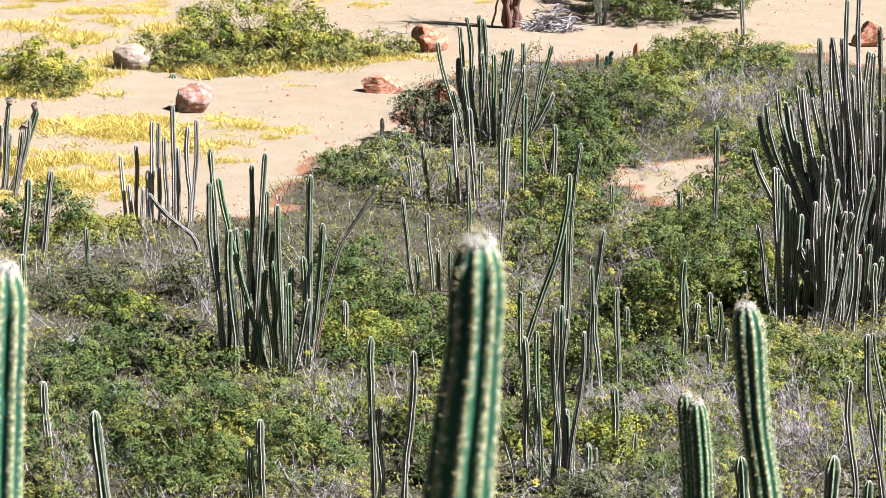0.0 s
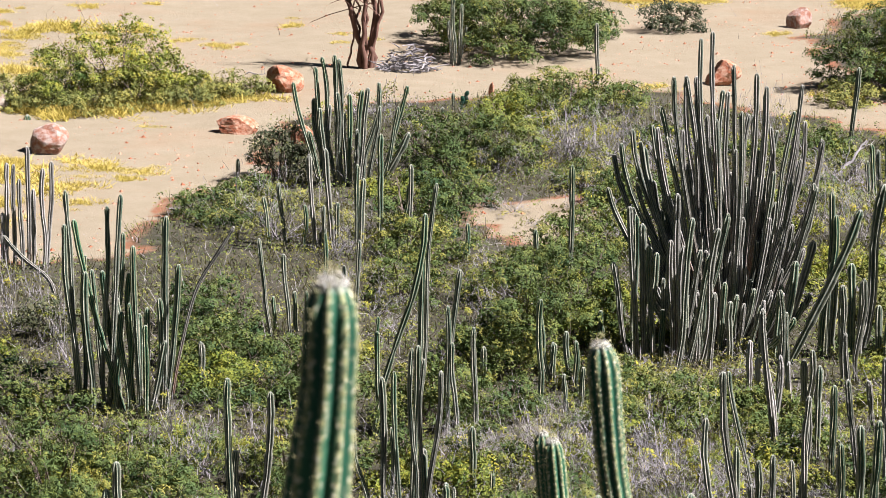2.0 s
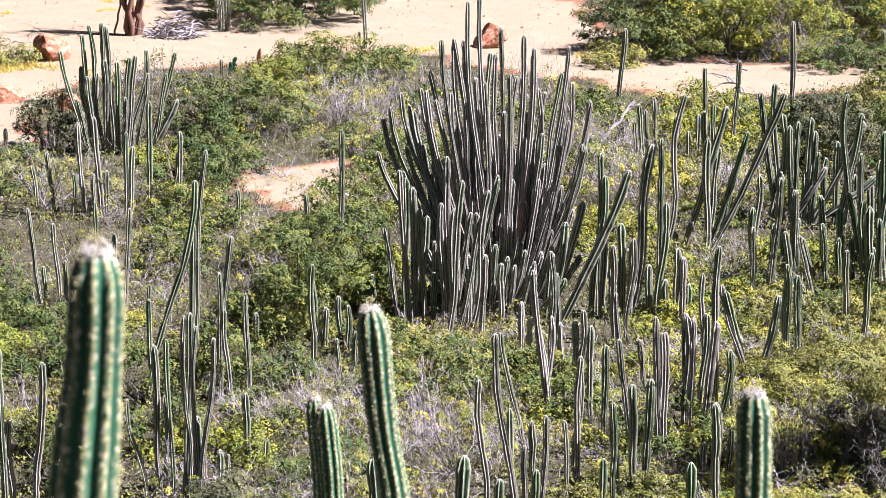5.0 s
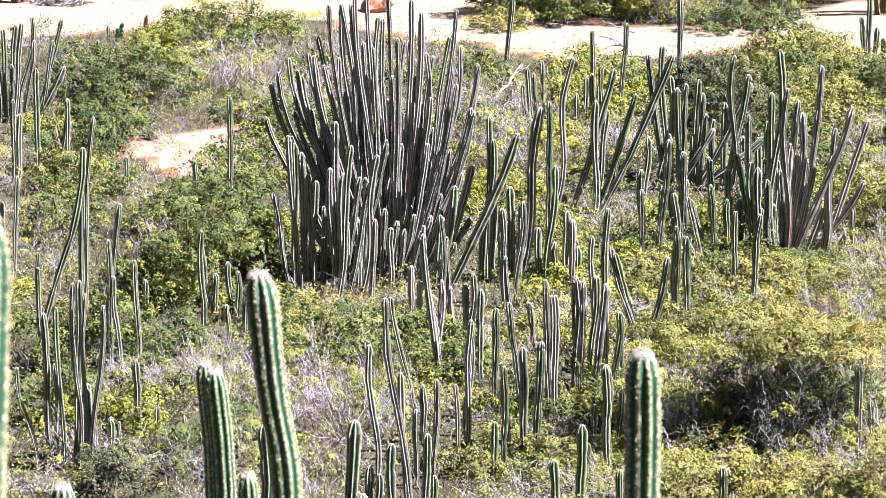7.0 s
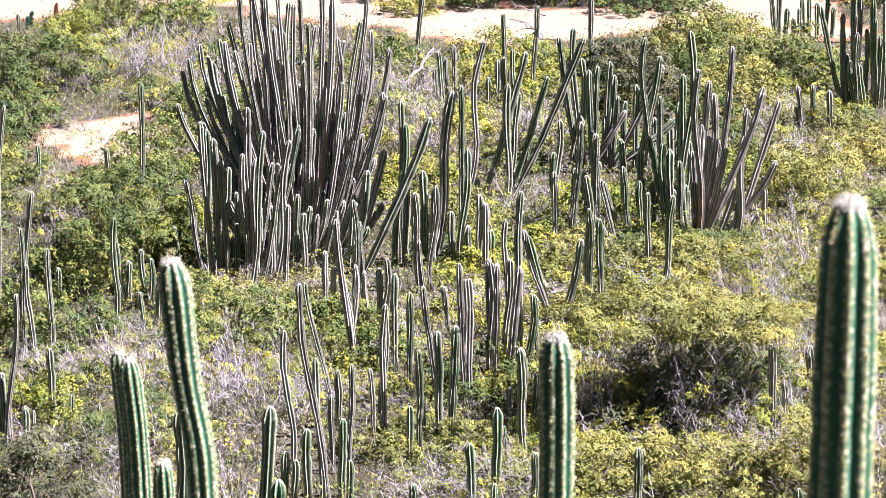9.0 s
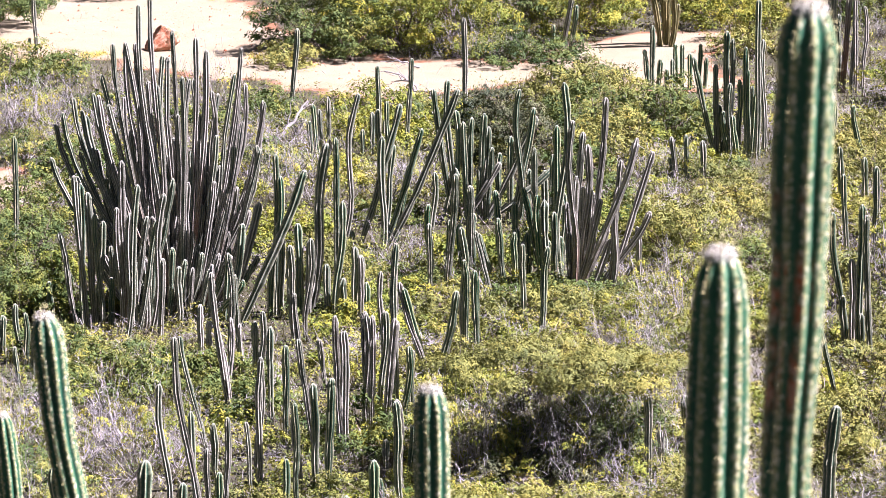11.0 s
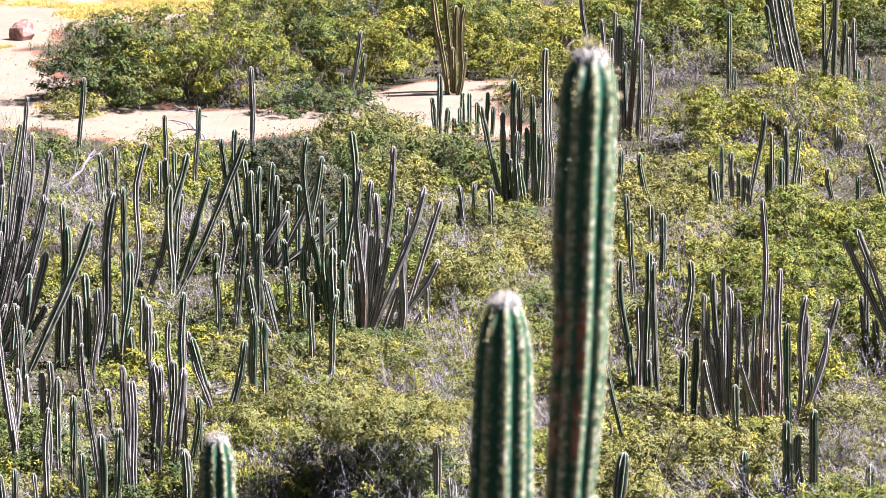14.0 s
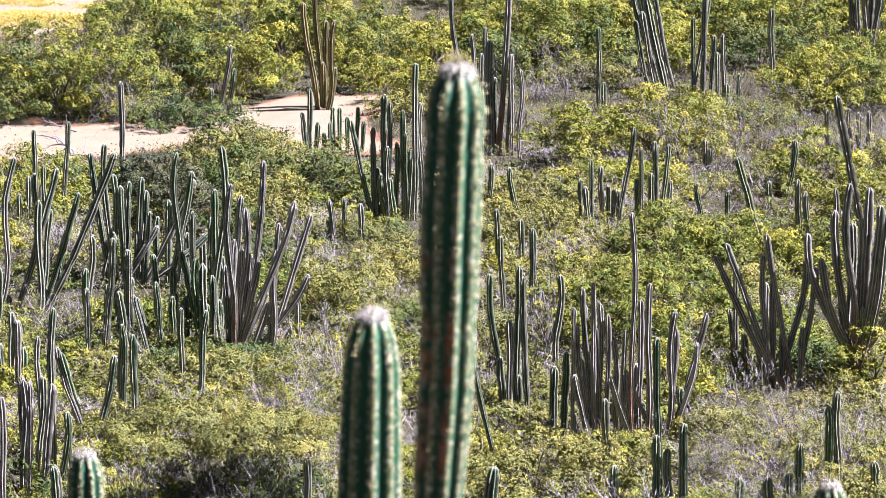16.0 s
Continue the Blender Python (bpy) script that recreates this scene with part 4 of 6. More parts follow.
def dead_arm(x, y, path, thick, tone, label):
    """A withered, bent stem along a few turning points (across, height)."""
    made[0] += 1
    rng = np.random.default_rng(made[0])
    s, fine = np.linspace(0, 1, len(path)), np.linspace(0, 1, 14)
    px, pz = [np.interp(fine, s, [p[k] for p in path]) for k in (0, 1)]
    for _ in range(2):
        px[1:-1], pz[1:-1] = (px[:-2] + 2 * px[1:-1] + px[2:]) / 4, (pz[:-2] + 2 * pz[1:-1] + pz[2:]) / 4
    line = np.stack([px, 0 * px, pz], 1)
    ob = new("withered_cactus", stem_mesh(rng, line, thick / 200, tone, 7, 1, 0.1))
    ob.location = (x, y, ground_height(x, y))
    tagged(ob, label, "cactus")


dead_arm(-9.77, 52.70, [(0.00, 0.30), (0.07, 0.78), (0.19, 1.26), (0.31, 1.80), (0.46, 2.16), (0.70, 2.46), (0.97, 2.93)], 6.3, 1.0, "withered grey cactus arm curving out of the scrub")
dead_arm(-13.03, 59.32, [(0.00, 0.30), (-0.07, 0.58), (-0.29, 0.74), (-0.51, 0.90), (-0.70, 1.09), (-0.88, 1.32)], 8.6, 1.0, "withered grey cactus arm bending over a shrub")
dead_arm(11.23, 53.15, [(0.00, 0.12), (-0.15, 0.31), (-0.31, 0.53), (-0.43, 0.80)], 8.1, 0.8, "short bent cactus arm in the scrub")
crowd(giant, 61, 115, 1.5, 0.4, 0.35, 3.1, 0.85)
lone(-0.48, 52.56, -0.09, 2.16, 10.2, 0.65)
lone(-0.56, 50.89, -0.24, 2.27, 9.9, 0.65)
lone(-0.42, 54.31, -0.07, 1.43, 9.7, 0.65)
lone(-0.16, 53.66, -0.03, 0.81, 11.3, 0.65)
lone(-0.16, 47.37, 0.06, 1.87, 10.1, 0.65)
lone(0.03, 50.73, 0.01, 1.47, 9.9, 0.65)
lone(0.25, 50.93, 0.02, 1.13, 9.9, 0.65)
lone(0.44, 55.49, -0.07, 1.63, 10.8, 0.65)
lone(0.70, 48.09, -0.28, 1.95, 10.2, 0.65)
lone(0.62, 55.75, 0.09, 1.69, 10.8, 0.65)
lone(0.88, 52.82, -0.11, 0.74, 6.8, 0.65)
lone(0.78, 47.06, 0.06, 1.61, 11.5, 0.65)
lone(0.39, 46.85, -0.03, 1.36, 10.0, 0.65)
lone(0.99, 49.01, -0.04, 2.01, 9.6, 1.0)
lone(1.06, 49.01, -0.02, 1.78, 9.6, 1.0)
lone(1.53, 56.77, -0.01, 1.18, 11.0, 1.0)
lone(1.42, 49.82, -0.03, 1.85, 10.5, 1.0)
lone(1.44, 49.62, 0.05, 1.85, 9.7, 1.0)
lone(1.76, 53.77, -0.01, 1.58, 9.6, 1.0)
lone(2.05, 56.56, 0.02, 1.35, 11.0, 1.0)
lone(1.69, 50.84, 0.17, 1.49, 10.7, 1.0)
lone(2.48, 52.46, -0.49, 1.66, 9.4, 1.0)
lone(2.05, 50.82, 0.02, 1.07, 9.9, 1.0)
lone(1.81, 46.91, -0.09, 1.36, 11.5, 1.0)
lone(2.73, 58.14, -0.03, 1.37, 11.3, 0.4)
lone(2.96, 58.15, 0.08, 1.43, 11.3, 0.4)
lone(3.14, 54.95, -0.10, 2.01, 11.6, 0.4)
lone(3.30, 54.96, -0.02, 1.25, 11.6, 0.4)
lone(3.78, 58.47, -0.28, 1.11, 9.4, 0.4)
lone(4.02, 59.01, -0.13, 1.26, 11.4, 0.4)
lone(4.15, 56.73, -0.01, 1.34, 11.0, 0.4)
lone(4.33, 55.73, 0.14, 1.50, 11.7, 0.4)
lone(4.22, 59.55, -0.01, 0.88, 11.5, 0.4)
lone(1.78, 50.22, 0.08, 2.75, 10.6, 0.7)
lone(1.61, 50.54, 0.10, 1.69, 9.9, 0.7)
lone(1.78, 50.22, 0.08, 1.62, 10.6, 0.7)
lone(2.03, 50.49, 0.06, 1.12, 11.5, 0.7)
lone(2.96, 57.68, 0.15, 2.32, 12.1, 0.7)
lone(3.46, 59.66, 0.02, 1.68, 11.5, 0.7)
lone(3.78, 58.39, -0.30, 1.18, 9.4, 0.7)
lone(-11.75, 70.94, 0.00, 0.48, 9.3, 0.4)
lone(-8.46, 79.17, -0.00, 0.18, 8.5, 0.4)
lone(-8.26, 79.59, -0.00, 0.43, 8.6, 0.4)
lone(-6.37, 64.07, -0.02, 0.68, 9.7, 0.4)
lone(-8.95, 86.20, -0.00, 1.71, 12.0, 0.6)
lone(-8.84, 86.50, 0.06, 1.49, 12.1, 0.6)
lone(-9.01, 86.48, -0.07, 1.07, 11.1, 0.6)
lone(-8.90, 87.39, 0.14, 0.82, 9.4, 0.6)
lone(-5.30, 83.92, -0.03, 1.45, 11.7, 0.45)
lone(-5.44, 83.90, -0.01, 0.40, 8.1, 0.45)
lone(0.61, 76.71, 0.14, 1.63, 12.3, 0.45)
lone(-4.24, 60.46, -0.00, 2.47, 11.2, 0.45)
lone(-5.05, 63.44, -0.04, 0.74, 9.6, 0.45)
lone(-4.18, 52.97, 0.02, 1.81, 10.4, 0.45)
lone(-4.14, 55.11, -0.00, 0.65, 12.0, 0.45)
lone(-4.18, 55.10, -0.20, 1.26, 9.0, 0.45)
lone(-3.87, 54.89, -0.04, 0.89, 10.2, 0.45)
lone(-3.69, 54.19, -0.03, 0.88, 10.7, 0.45)
lone(-3.47, 56.96, -0.04, 0.76, 11.2, 0.45)
lone(-4.67, 56.56, -0.04, 0.63, 10.5, 0.45)
lone(-5.23, 55.11, -0.00, 0.57, 10.8, 0.45)
lone(-3.05, 57.53, -0.28, 1.40, 10.0, 0.45)
lone(-3.76, 53.02, -0.05, 0.63, 9.3, 0.45)
lone(-3.58, 53.50, 0.03, 0.63, 9.4, 0.45)
lone(-3.39, 53.52, -0.04, 0.69, 9.4, 0.45)
lone(-9.56, 54.02, -0.01, 0.76, 8.4, 0.6)
lone(-6.96, 54.55, 0.00, 0.28, 5.4, 0.6)
lone(-12.19, 45.96, -0.10, 1.47, 12.4, 0.55)
lone(-7.63, 45.30, -0.05, 2.41, 10.5, 0.55)
lone(-7.56, 45.31, -0.01, 1.44, 11.3, 0.55)
lone(-7.24, 45.31, 0.14, 2.26, 10.5, 0.55)
lone(-9.04, 44.84, -0.03, 1.39, 12.0, 0.55)
lone(-9.19, 44.81, -0.02, 1.01, 12.0, 0.55)
lone(-9.63, 39.37, -0.30, 2.86, 16.1, 0.3)
lone(-12.73, 55.40, 0.02, 0.12, 22.0, 0.3)
lone(-17.57, 77.61, -0.01, 0.12, 19.0, 0.3)
lone(-24.19, 108.75, 0.02, 0.12, 42.2, 0.3)
lone(-32.08, 152.64, 0.02, 0.12, 44.1, 0.3)
lone(-40.38, 214.59, 0.02, 0.12, 68.5, 0.3)
lone(-55.46, 300.63, 0.03, 0.12, 71.9, 0.3)
lone(-74.34, 421.48, 0.05, 0.12, 134.1, 0.3)
lone(-102.16, 590.40, 0.03, 0.12, 206.5, 0.3)
lone(-136.29, 827.88, 1.16, 0.12, 236.6, 0.3)
lone(-180.75, 1160.45, 0.42, 0.12, 275.9, 0.3)
lone(-428.91, 1587.24, 0.16, 0.12, 257.5, 0.3)
lone(-9.48, 53.71, -0.01, 0.82, 8.8, 0.5)
lone(-15.10, 57.11, -0.03, 0.39, 8.6, 0.5)
lone(-14.94, 54.94, -0.05, 1.07, 11.0, 0.5)
lone(-1.34, 46.24, -0.10, 1.84, 9.7, 0.6)
lone(-0.85, 44.38, -0.33, 2.92, 10.8, 0.6)
lone(-0.87, 49.40, -0.36, 1.70, 8.1, 0.6)
lone(-0.18, 46.93, 0.09, 2.00, 9.3, 0.6)
lone(-0.22, 46.75, -0.09, 1.17, 7.7, 0.6)
lone(-0.74, 47.86, -0.02, 0.84, 10.5, 0.6)
lone(-0.58, 45.71, 0.04, 1.51, 9.1, 0.6)
lone(-0.81, 45.88, -0.01, 1.07, 8.6, 0.6)
lone(0.01, 52.53, 0.04, 1.03, 11.5, 0.6)
lone(-0.19, 52.54, 0.01, 1.09, 10.3, 0.6)
lone(-0.10, 52.53, 0.03, 1.27, 10.3, 0.6)
lone(-0.92, 44.54, -0.07, 1.93, 8.9, 0.6)
lone(-0.57, 51.03, -0.21, 2.35, 8.4, 1.2)
lone(-0.55, 51.89, 0.01, 1.34, 8.5, 1.2)
lone(-1.04, 54.63, -0.00, 0.89, 10.7, 1.2)
lone(-0.91, 54.39, 0.01, 0.67, 10.1, 1.2)
lone(-0.36, 52.99, -0.06, 0.95, 7.5, 1.2)
lone(-1.12, 44.14, 0.02, 1.09, 13.7, 0.35)
lone(-1.42, 44.15, 0.04, 0.79, 11.7, 0.35)
lone(-1.27, 44.14, 0.01, 0.71, 9.8, 0.35)
lone(-0.68, 44.70, 0.03, 1.05, 11.9, 0.35)
lone(-0.56, 44.13, 0.00, 0.66, 9.8, 0.35)
lone(-1.33, 29.38, 0.29, 3.80, 12.4, 0.2)
lone(-0.92, 26.59, 0.03, 3.34, 14.6, 0.2)
lone(-1.86, 27.94, 0.02, 3.45, 14.5, 0.2)
lone(-2.42, 39.13, 0.00, 2.63, 15.8, 0.2)
lone(-5.08, 47.91, 0.01, 0.35, 9.5, 0.4)
lone(-4.46, 48.28, 0.00, 0.40, 8.5, 0.4)
lone(-4.08, 48.17, 0.00, 0.29, 7.4, 0.4)
lone(-5.28, 47.18, -0.02, 1.03, 10.4, 0.4)
lone(-4.73, 48.47, -0.03, 1.00, 10.7, 0.4)
lone(-5.27, 47.54, 0.01, 0.69, 7.4, 0.4)
lone(0.25, 50.22, 0.01, 1.32, 11.0, 0.45)
lone(0.38, 46.16, -0.04, 1.57, 10.2, 0.45)
lone(0.23, 46.25, -0.01, 0.73, 10.2, 0.45)
lone(0.65, 46.95, -0.05, 1.62, 12.4, 0.45)
lone(0.77, 46.77, 0.08, 1.72, 13.4, 0.45)
lone(1.75, 46.22, -0.07, 1.52, 12.2, 0.45)
lone(1.98, 50.19, 0.05, 1.24, 12.1, 0.45)
lone(2.49, 52.52, -0.45, 1.58, 12.6, 0.45)
lone(2.55, 52.52, 0.29, 1.52, 13.8, 0.45)
lone(1.95, 48.03, 0.03, 0.67, 10.6, 0.45)
lone(1.61, 48.22, 0.01, 0.43, 10.6, 0.45)
lone(0.65, 48.82, -0.27, 2.41, 8.0, 1.0)
lone(1.02, 48.81, -0.08, 2.08, 10.7, 1.0)
lone(1.10, 48.81, -0.03, 1.84, 9.6, 1.0)
lone(0.88, 52.78, -0.09, 0.76, 6.9, 1.0)
lone(1.42, 49.59, -0.03, 1.89, 10.9, 1.0)
lone(1.46, 49.39, 0.01, 1.89, 10.8, 1.0)
lone(1.71, 52.10, 0.03, 1.33, 10.2, 1.0)
lone(1.62, 49.39, 0.18, 1.85, 13.0, 1.0)
lone(1.33, 44.74, 0.01, 1.15, 14.8, 0.3)
lone(1.48, 45.92, -0.02, 0.55, 9.1, 0.3)
lone(1.01, 43.78, -0.05, 0.98, 12.6, 0.3)
lone(1.79, 44.08, 0.01, 0.74, 10.7, 0.3)
lone(3.08, 43.43, -0.01, 0.93, 12.5, 0.3)
lone(4.11, 45.70, -0.00, 0.31, 10.1, 0.3)
lone(0.23, 43.48, 0.00, 0.55, 14.5, 0.3)
lone(1.28, 43.78, -0.00, 0.43, 9.7, 0.3)
lone(5.10, 43.39, -0.01, 0.43, 12.6, 0.3)
lone(5.17, 47.09, -0.04, 1.31, 11.5, 0.5)
lone(5.41, 47.55, -0.05, 0.68, 10.5, 0.5)
lone(5.91, 48.96, -0.05, 0.83, 13.0, 0.5)
lone(3.11, 54.18, -0.07, 1.66, 11.8, 0.5)
lone(3.27, 54.89, -0.01, 1.32, 12.0, 0.5)
lone(4.20, 73.38, -0.06, 2.35, 12.6, 0.55)
lone(2.85, 71.47, 0.14, 1.84, 11.5, 0.55)
lone(15.86, 82.31, -0.04, 2.01, 12.6, 0.45)
lone(16.12, 83.10, 0.01, 0.56, 14.5, 0.45)
lone(20.60, 84.63, -0.05, 2.08, 14.9, 0.45)
lone(11.39, 70.58, 0.01, 1.05, 12.3, 0.4)
lone(11.71, 68.78, -0.21, 1.25, 12.0, 0.4)
lone(11.16, 65.20, -0.03, 0.90, 14.3, 0.4)
lone(11.74, 67.65, -0.08, 0.48, 11.8, 0.4)
lone(10.74, 65.25, -0.09, 1.13, 12.8, 0.4)
lone(12.46, 69.09, -0.02, 0.34, 10.6, 0.4)
lone(12.97, 71.43, -0.01, 0.59, 10.9, 0.4)
lone(13.10, 71.00, -0.00, 0.35, 10.9, 0.4)
lone(15.47, 69.15, -0.14, 0.82, 12.2, 0.4)
lone(16.14, 69.86, -0.01, 0.52, 12.3, 0.4)
lone(16.03, 65.90, -0.62, 1.85, 14.6, 0.4)
lone(17.08, 70.16, -0.02, 0.64, 14.0, 0.4)
lone(17.54, 70.52, 0.10, 1.45, 14.1, 0.4)
lone(16.44, 64.96, -0.10, 1.58, 14.4, 0.6)
lone(16.66, 64.94, -0.16, 1.35, 13.0, 0.6)
lone(14.96, 64.78, -0.05, 0.76, 12.9, 0.6)
lone(19.45, 74.65, -0.07, 1.28, 11.6, 0.6)
lone(18.09, 66.21, -0.73, 2.98, 17.7, 0.6)
lone(20.28, 75.96, -0.06, 1.07, 10.1, 0.6)
lone(20.47, 75.94, -0.05, 0.98, 11.8, 0.6)
lone(20.68, 75.91, -0.03, 1.01, 11.8, 0.6)
lone(17.01, 64.55, -0.04, 1.49, 11.5, 0.6)
lone(17.74, 66.25, -0.03, 1.00, 11.8, 0.6)
lone(17.29, 64.17, -0.02, 0.72, 15.8, 0.6)
lone(16.66, 74.26, -0.02, 0.74, 11.4, 0.6)
lone(16.74, 74.26, -0.01, 0.57, 11.4, 0.6)
lone(8.40, 51.13, -0.36, 1.77, 9.1, 0.5)
lone(10.67, 58.83, -0.27, 0.99, 9.1, 0.5)
lone(10.39, 57.20, 0.04, 1.57, 12.6, 0.5)
lone(9.64, 53.24, 0.00, 1.05, 14.1, 0.5)
lone(9.76, 52.99, 0.01, 1.35, 12.9, 0.5)
lone(9.90, 52.75, -0.04, 0.42, 10.5, 0.5)
lone(10.74, 61.50, -0.04, 1.54, 13.5, 0.5)
lone(10.17, 61.25, -0.09, 1.47, 10.7, 0.5)
lone(5.02, 30.39, -0.03, 4.18, 12.8, 0.2)
lone(9.86, 49.76, -0.14, 1.40, 13.3, 0.3)
lone(9.61, 48.17, -0.02, 0.78, 15.1, 0.3)
lone(10.32, 48.48, -0.08, 2.53, 12.0, 0.3)
lone(10.22, 48.10, -0.04, 1.22, 14.0, 0.3)
lone(10.36, 48.08, -0.02, 1.03, 12.9, 0.3)
lone(11.55, 52.64, -0.05, 0.78, 12.9, 0.3)
lone(10.57, 48.05, -0.03, 1.41, 15.1, 0.3)
lone(12.92, 48.98, -0.05, 1.39, 14.4, 0.3)
lone(13.04, 48.96, -0.05, 1.61, 13.3, 0.3)
lone(12.21, 47.86, -0.03, 1.11, 15.2, 0.3)
lone(12.06, 47.88, -0.02, 0.67, 14.1, 0.3)
lone(11.77, 47.91, -0.02, 0.61, 15.1, 0.3)
lone(11.37, 47.96, -0.01, 0.58, 16.2, 0.3)
lone(13.24, 47.73, -0.03, 0.89, 14.1, 0.3)
lone(11.66, 47.92, -0.01, 0.39, 10.8, 0.3)
near_cactus(-1.239, 7.320, [(0.156, 2.70, 14.1), (0.181, 2.92, 12.2), (0.198, 3.05, 11.4), (0.205, 3.20, 10.6), (0.207, 3.28, 10.6)])
near_cactus(-0.638, 13.503, [(-0.108, 3.30, 11.2), (-0.127, 3.42, 10.6), (-0.142, 3.47, 9.6), (-0.154, 3.53, 10.6), (-0.177, 3.71, 11.2), (-0.196, 3.93, 12.0), (-0.214, 4.08, 11.4)])
near_cactus(-1.478, 21.219, [(-0.151, 3.821, 11.0), (-0.189, 4.303, 11.0)])
near_cactus(-1.215, 18.431, [(-0.150, 3.734, 11.1), (-0.180, 4.106, 11.1)])
near_cactus(0.574, 12.457, [(0.012, 3.03, 11.4), (0.014, 3.52, 12.0), (0.012, 3.64, 11.7)])
near_cactus(1.043, 8.244, [(0.026, 2.95, 14.0), (0.031, 3.20, 13.0), (0.037, 3.34, 11.6), (0.036, 3.42, 11.4)])
near_cactus(1.099, 7.588, [(0.038, 2.86, 10.2), (0.047, 2.96, 10.5), (0.057, 3.09, 11.0), (0.066, 3.22, 11.0), (0.070, 3.47, 12.1), (0.079, 3.72, 11.8), (0.080, 3.84, 11.6)], True)
near_cactus(3.318, 12.447, [(0.000, 3.493, 12.6), (-0.007, 3.588, 12.6)])
near_cactus(-2.774, 9.613, [(0.037, 3.00, 13.6), (0.060, 3.47, 13.2), (0.070, 3.70, 12.8)])
near_cactus(-2.030, 17.226, [(-0.043, 3.268, 12.6), (-0.048, 3.459, 12.6)])
near_cactus(-1.256, 19.467, [(-0.038, 3.274, 11.1), (-0.045, 3.566, 11.1)])

# ---- shrubs ----
CROWN_SIZES = ((0.7, 0.55), (1.3, 0.95), (2.2, 1.4), (2.0, 2.5))


def crown_mesh(seed, radius, height, count, leaf=0.05, flat=False, fill=1.0):
    """Small leaves set in flat, drooping sprays, tier over tier on uneven lumps, with dark gaps between them."""
    rng = np.random.default_rng(seed)
    spots, tries = [], 0
    while len(spots) < (7 + radius ** 2 * 13) * (1.5 if flat else 1.0) and tries < 400:
        tries += 1
        r, w, big = radius * 0.88 * math.sqrt(rng.uniform()), rng.uniform(0, 2 * math.pi), min(rng.uniform(0.20, 0.50), radius * 0.42)
        dome = math.sqrt(max(1 - (r / radius) ** 2, 0.05)) * (0.86 + 0.20 * math.sin(3 * w + seed))
        z = height * dome * (rng.uniform(0.70, 0.96) if rng.uniform() < 0.55 else rng.uniform(0.10, 0.72))
        if flat:
            z = height * rng.uniform(0.84, 0.95) * (1 - 0.16 * (r / radius) ** 2)
        p = np.array([r * math.cos(w), r * math.sin(w), z])
        if all(np.linalg.norm((p - q) * (1, 1, 1.9)) > 0.74 * (big + other) for q, other in spots):
            spots.append((p, big))
    centre, size = np.array([p for p, _ in spots]), np.array([b for _, b in spots])
    lumps = len(spots)
    squash = np.array([1, 1, 0.36 if flat else 0.56])
    each = 24
    total = int(count / each * 1.6) + 6
    pick = rng.choice(lumps, total, p=size ** 2 / (size ** 2).sum())
    d = unit(rng.normal(size=(total, 3)))
    d[:, 2] = np.where(rng.uniform(size=total) < 0.8, np.abs(d[:, 2]), d[:, 2])
    depth = rng.choice([1.0, 0.78], (total, 1), p=[0.72, 0.28]) * rng.uniform(0.88, 1.16, (total, 1))
    heart = centre[pick] + d * size[pick, None] * depth * squash
    keep = heart[:, 2] > 0.05
    for k in range(lumps):
        inner = np.linalg.norm((heart - centre[k]) / (size[k] * squash), axis=1)
        keep &= (inner > 0.75) | (pick == k)
    keep &= noise_gaps(heart, seed) if fill < 1 else True
    heart, d = heart[keep][:max(4, count // each)], d[keep][:max(4, count // each)]
    n = len(heart)
    up = unit(d * 0.75 + np.array([0, 0, 0.55]) + rng.normal(0, 0.24, (n, 3)))
    u = unit(np.cross(up, rng.normal(size=(n, 3))))
    v = np.cross(up, u)
    reach = rng.uniform(0.06, 0.15, n) * (leaf / 0.05)
    own = np.repeat(np.arange(n), each)
    s, w = np.sqrt(rng.uniform(0, 1, len(own))), rng.uniform(0, 2 * math.pi, len(own))
    w = w + 0.35 * np.sin(5 * w)
    out = u[own] * np.cos(w)[:, None] + v[own] * np.sin(w)[:, None] * 0.7
    p = heart[own] + out * (s * reach[own])[:, None] + up[own] * (reach[own] * (0.30 - 0.55 * s ** 2) + rng.normal(0, 0.012, len(own)))[:, None]
    p[:, 2] = np.maximum(p[:, 2], 0.02)
    normal = unit(up[own] + 0.35 * out + rng.normal(0, 0.27, p.shape))
    tint = rng.uniform(0, 1, n)[own]
    small = np.full((len(p), 1), leaf)
    if fill == 1:   # broad leaves deep inside each lump, in the darkest tint to deepen the gaps
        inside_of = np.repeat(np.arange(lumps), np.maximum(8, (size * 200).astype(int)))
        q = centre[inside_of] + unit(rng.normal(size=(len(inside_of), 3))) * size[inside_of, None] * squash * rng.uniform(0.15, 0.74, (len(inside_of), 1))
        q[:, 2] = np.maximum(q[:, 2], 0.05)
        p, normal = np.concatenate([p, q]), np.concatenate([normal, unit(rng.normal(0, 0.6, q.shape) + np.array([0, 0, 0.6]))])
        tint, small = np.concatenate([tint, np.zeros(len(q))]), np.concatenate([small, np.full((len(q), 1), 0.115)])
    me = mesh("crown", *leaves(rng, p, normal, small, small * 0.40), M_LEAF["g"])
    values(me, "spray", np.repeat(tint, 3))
    return me


def noise_gaps(p, seed):
    return np.array([noise.noise((a * 2.6, b * 2.6, c * 2.6 + seed)) > -0.05 for a, b, c in p])


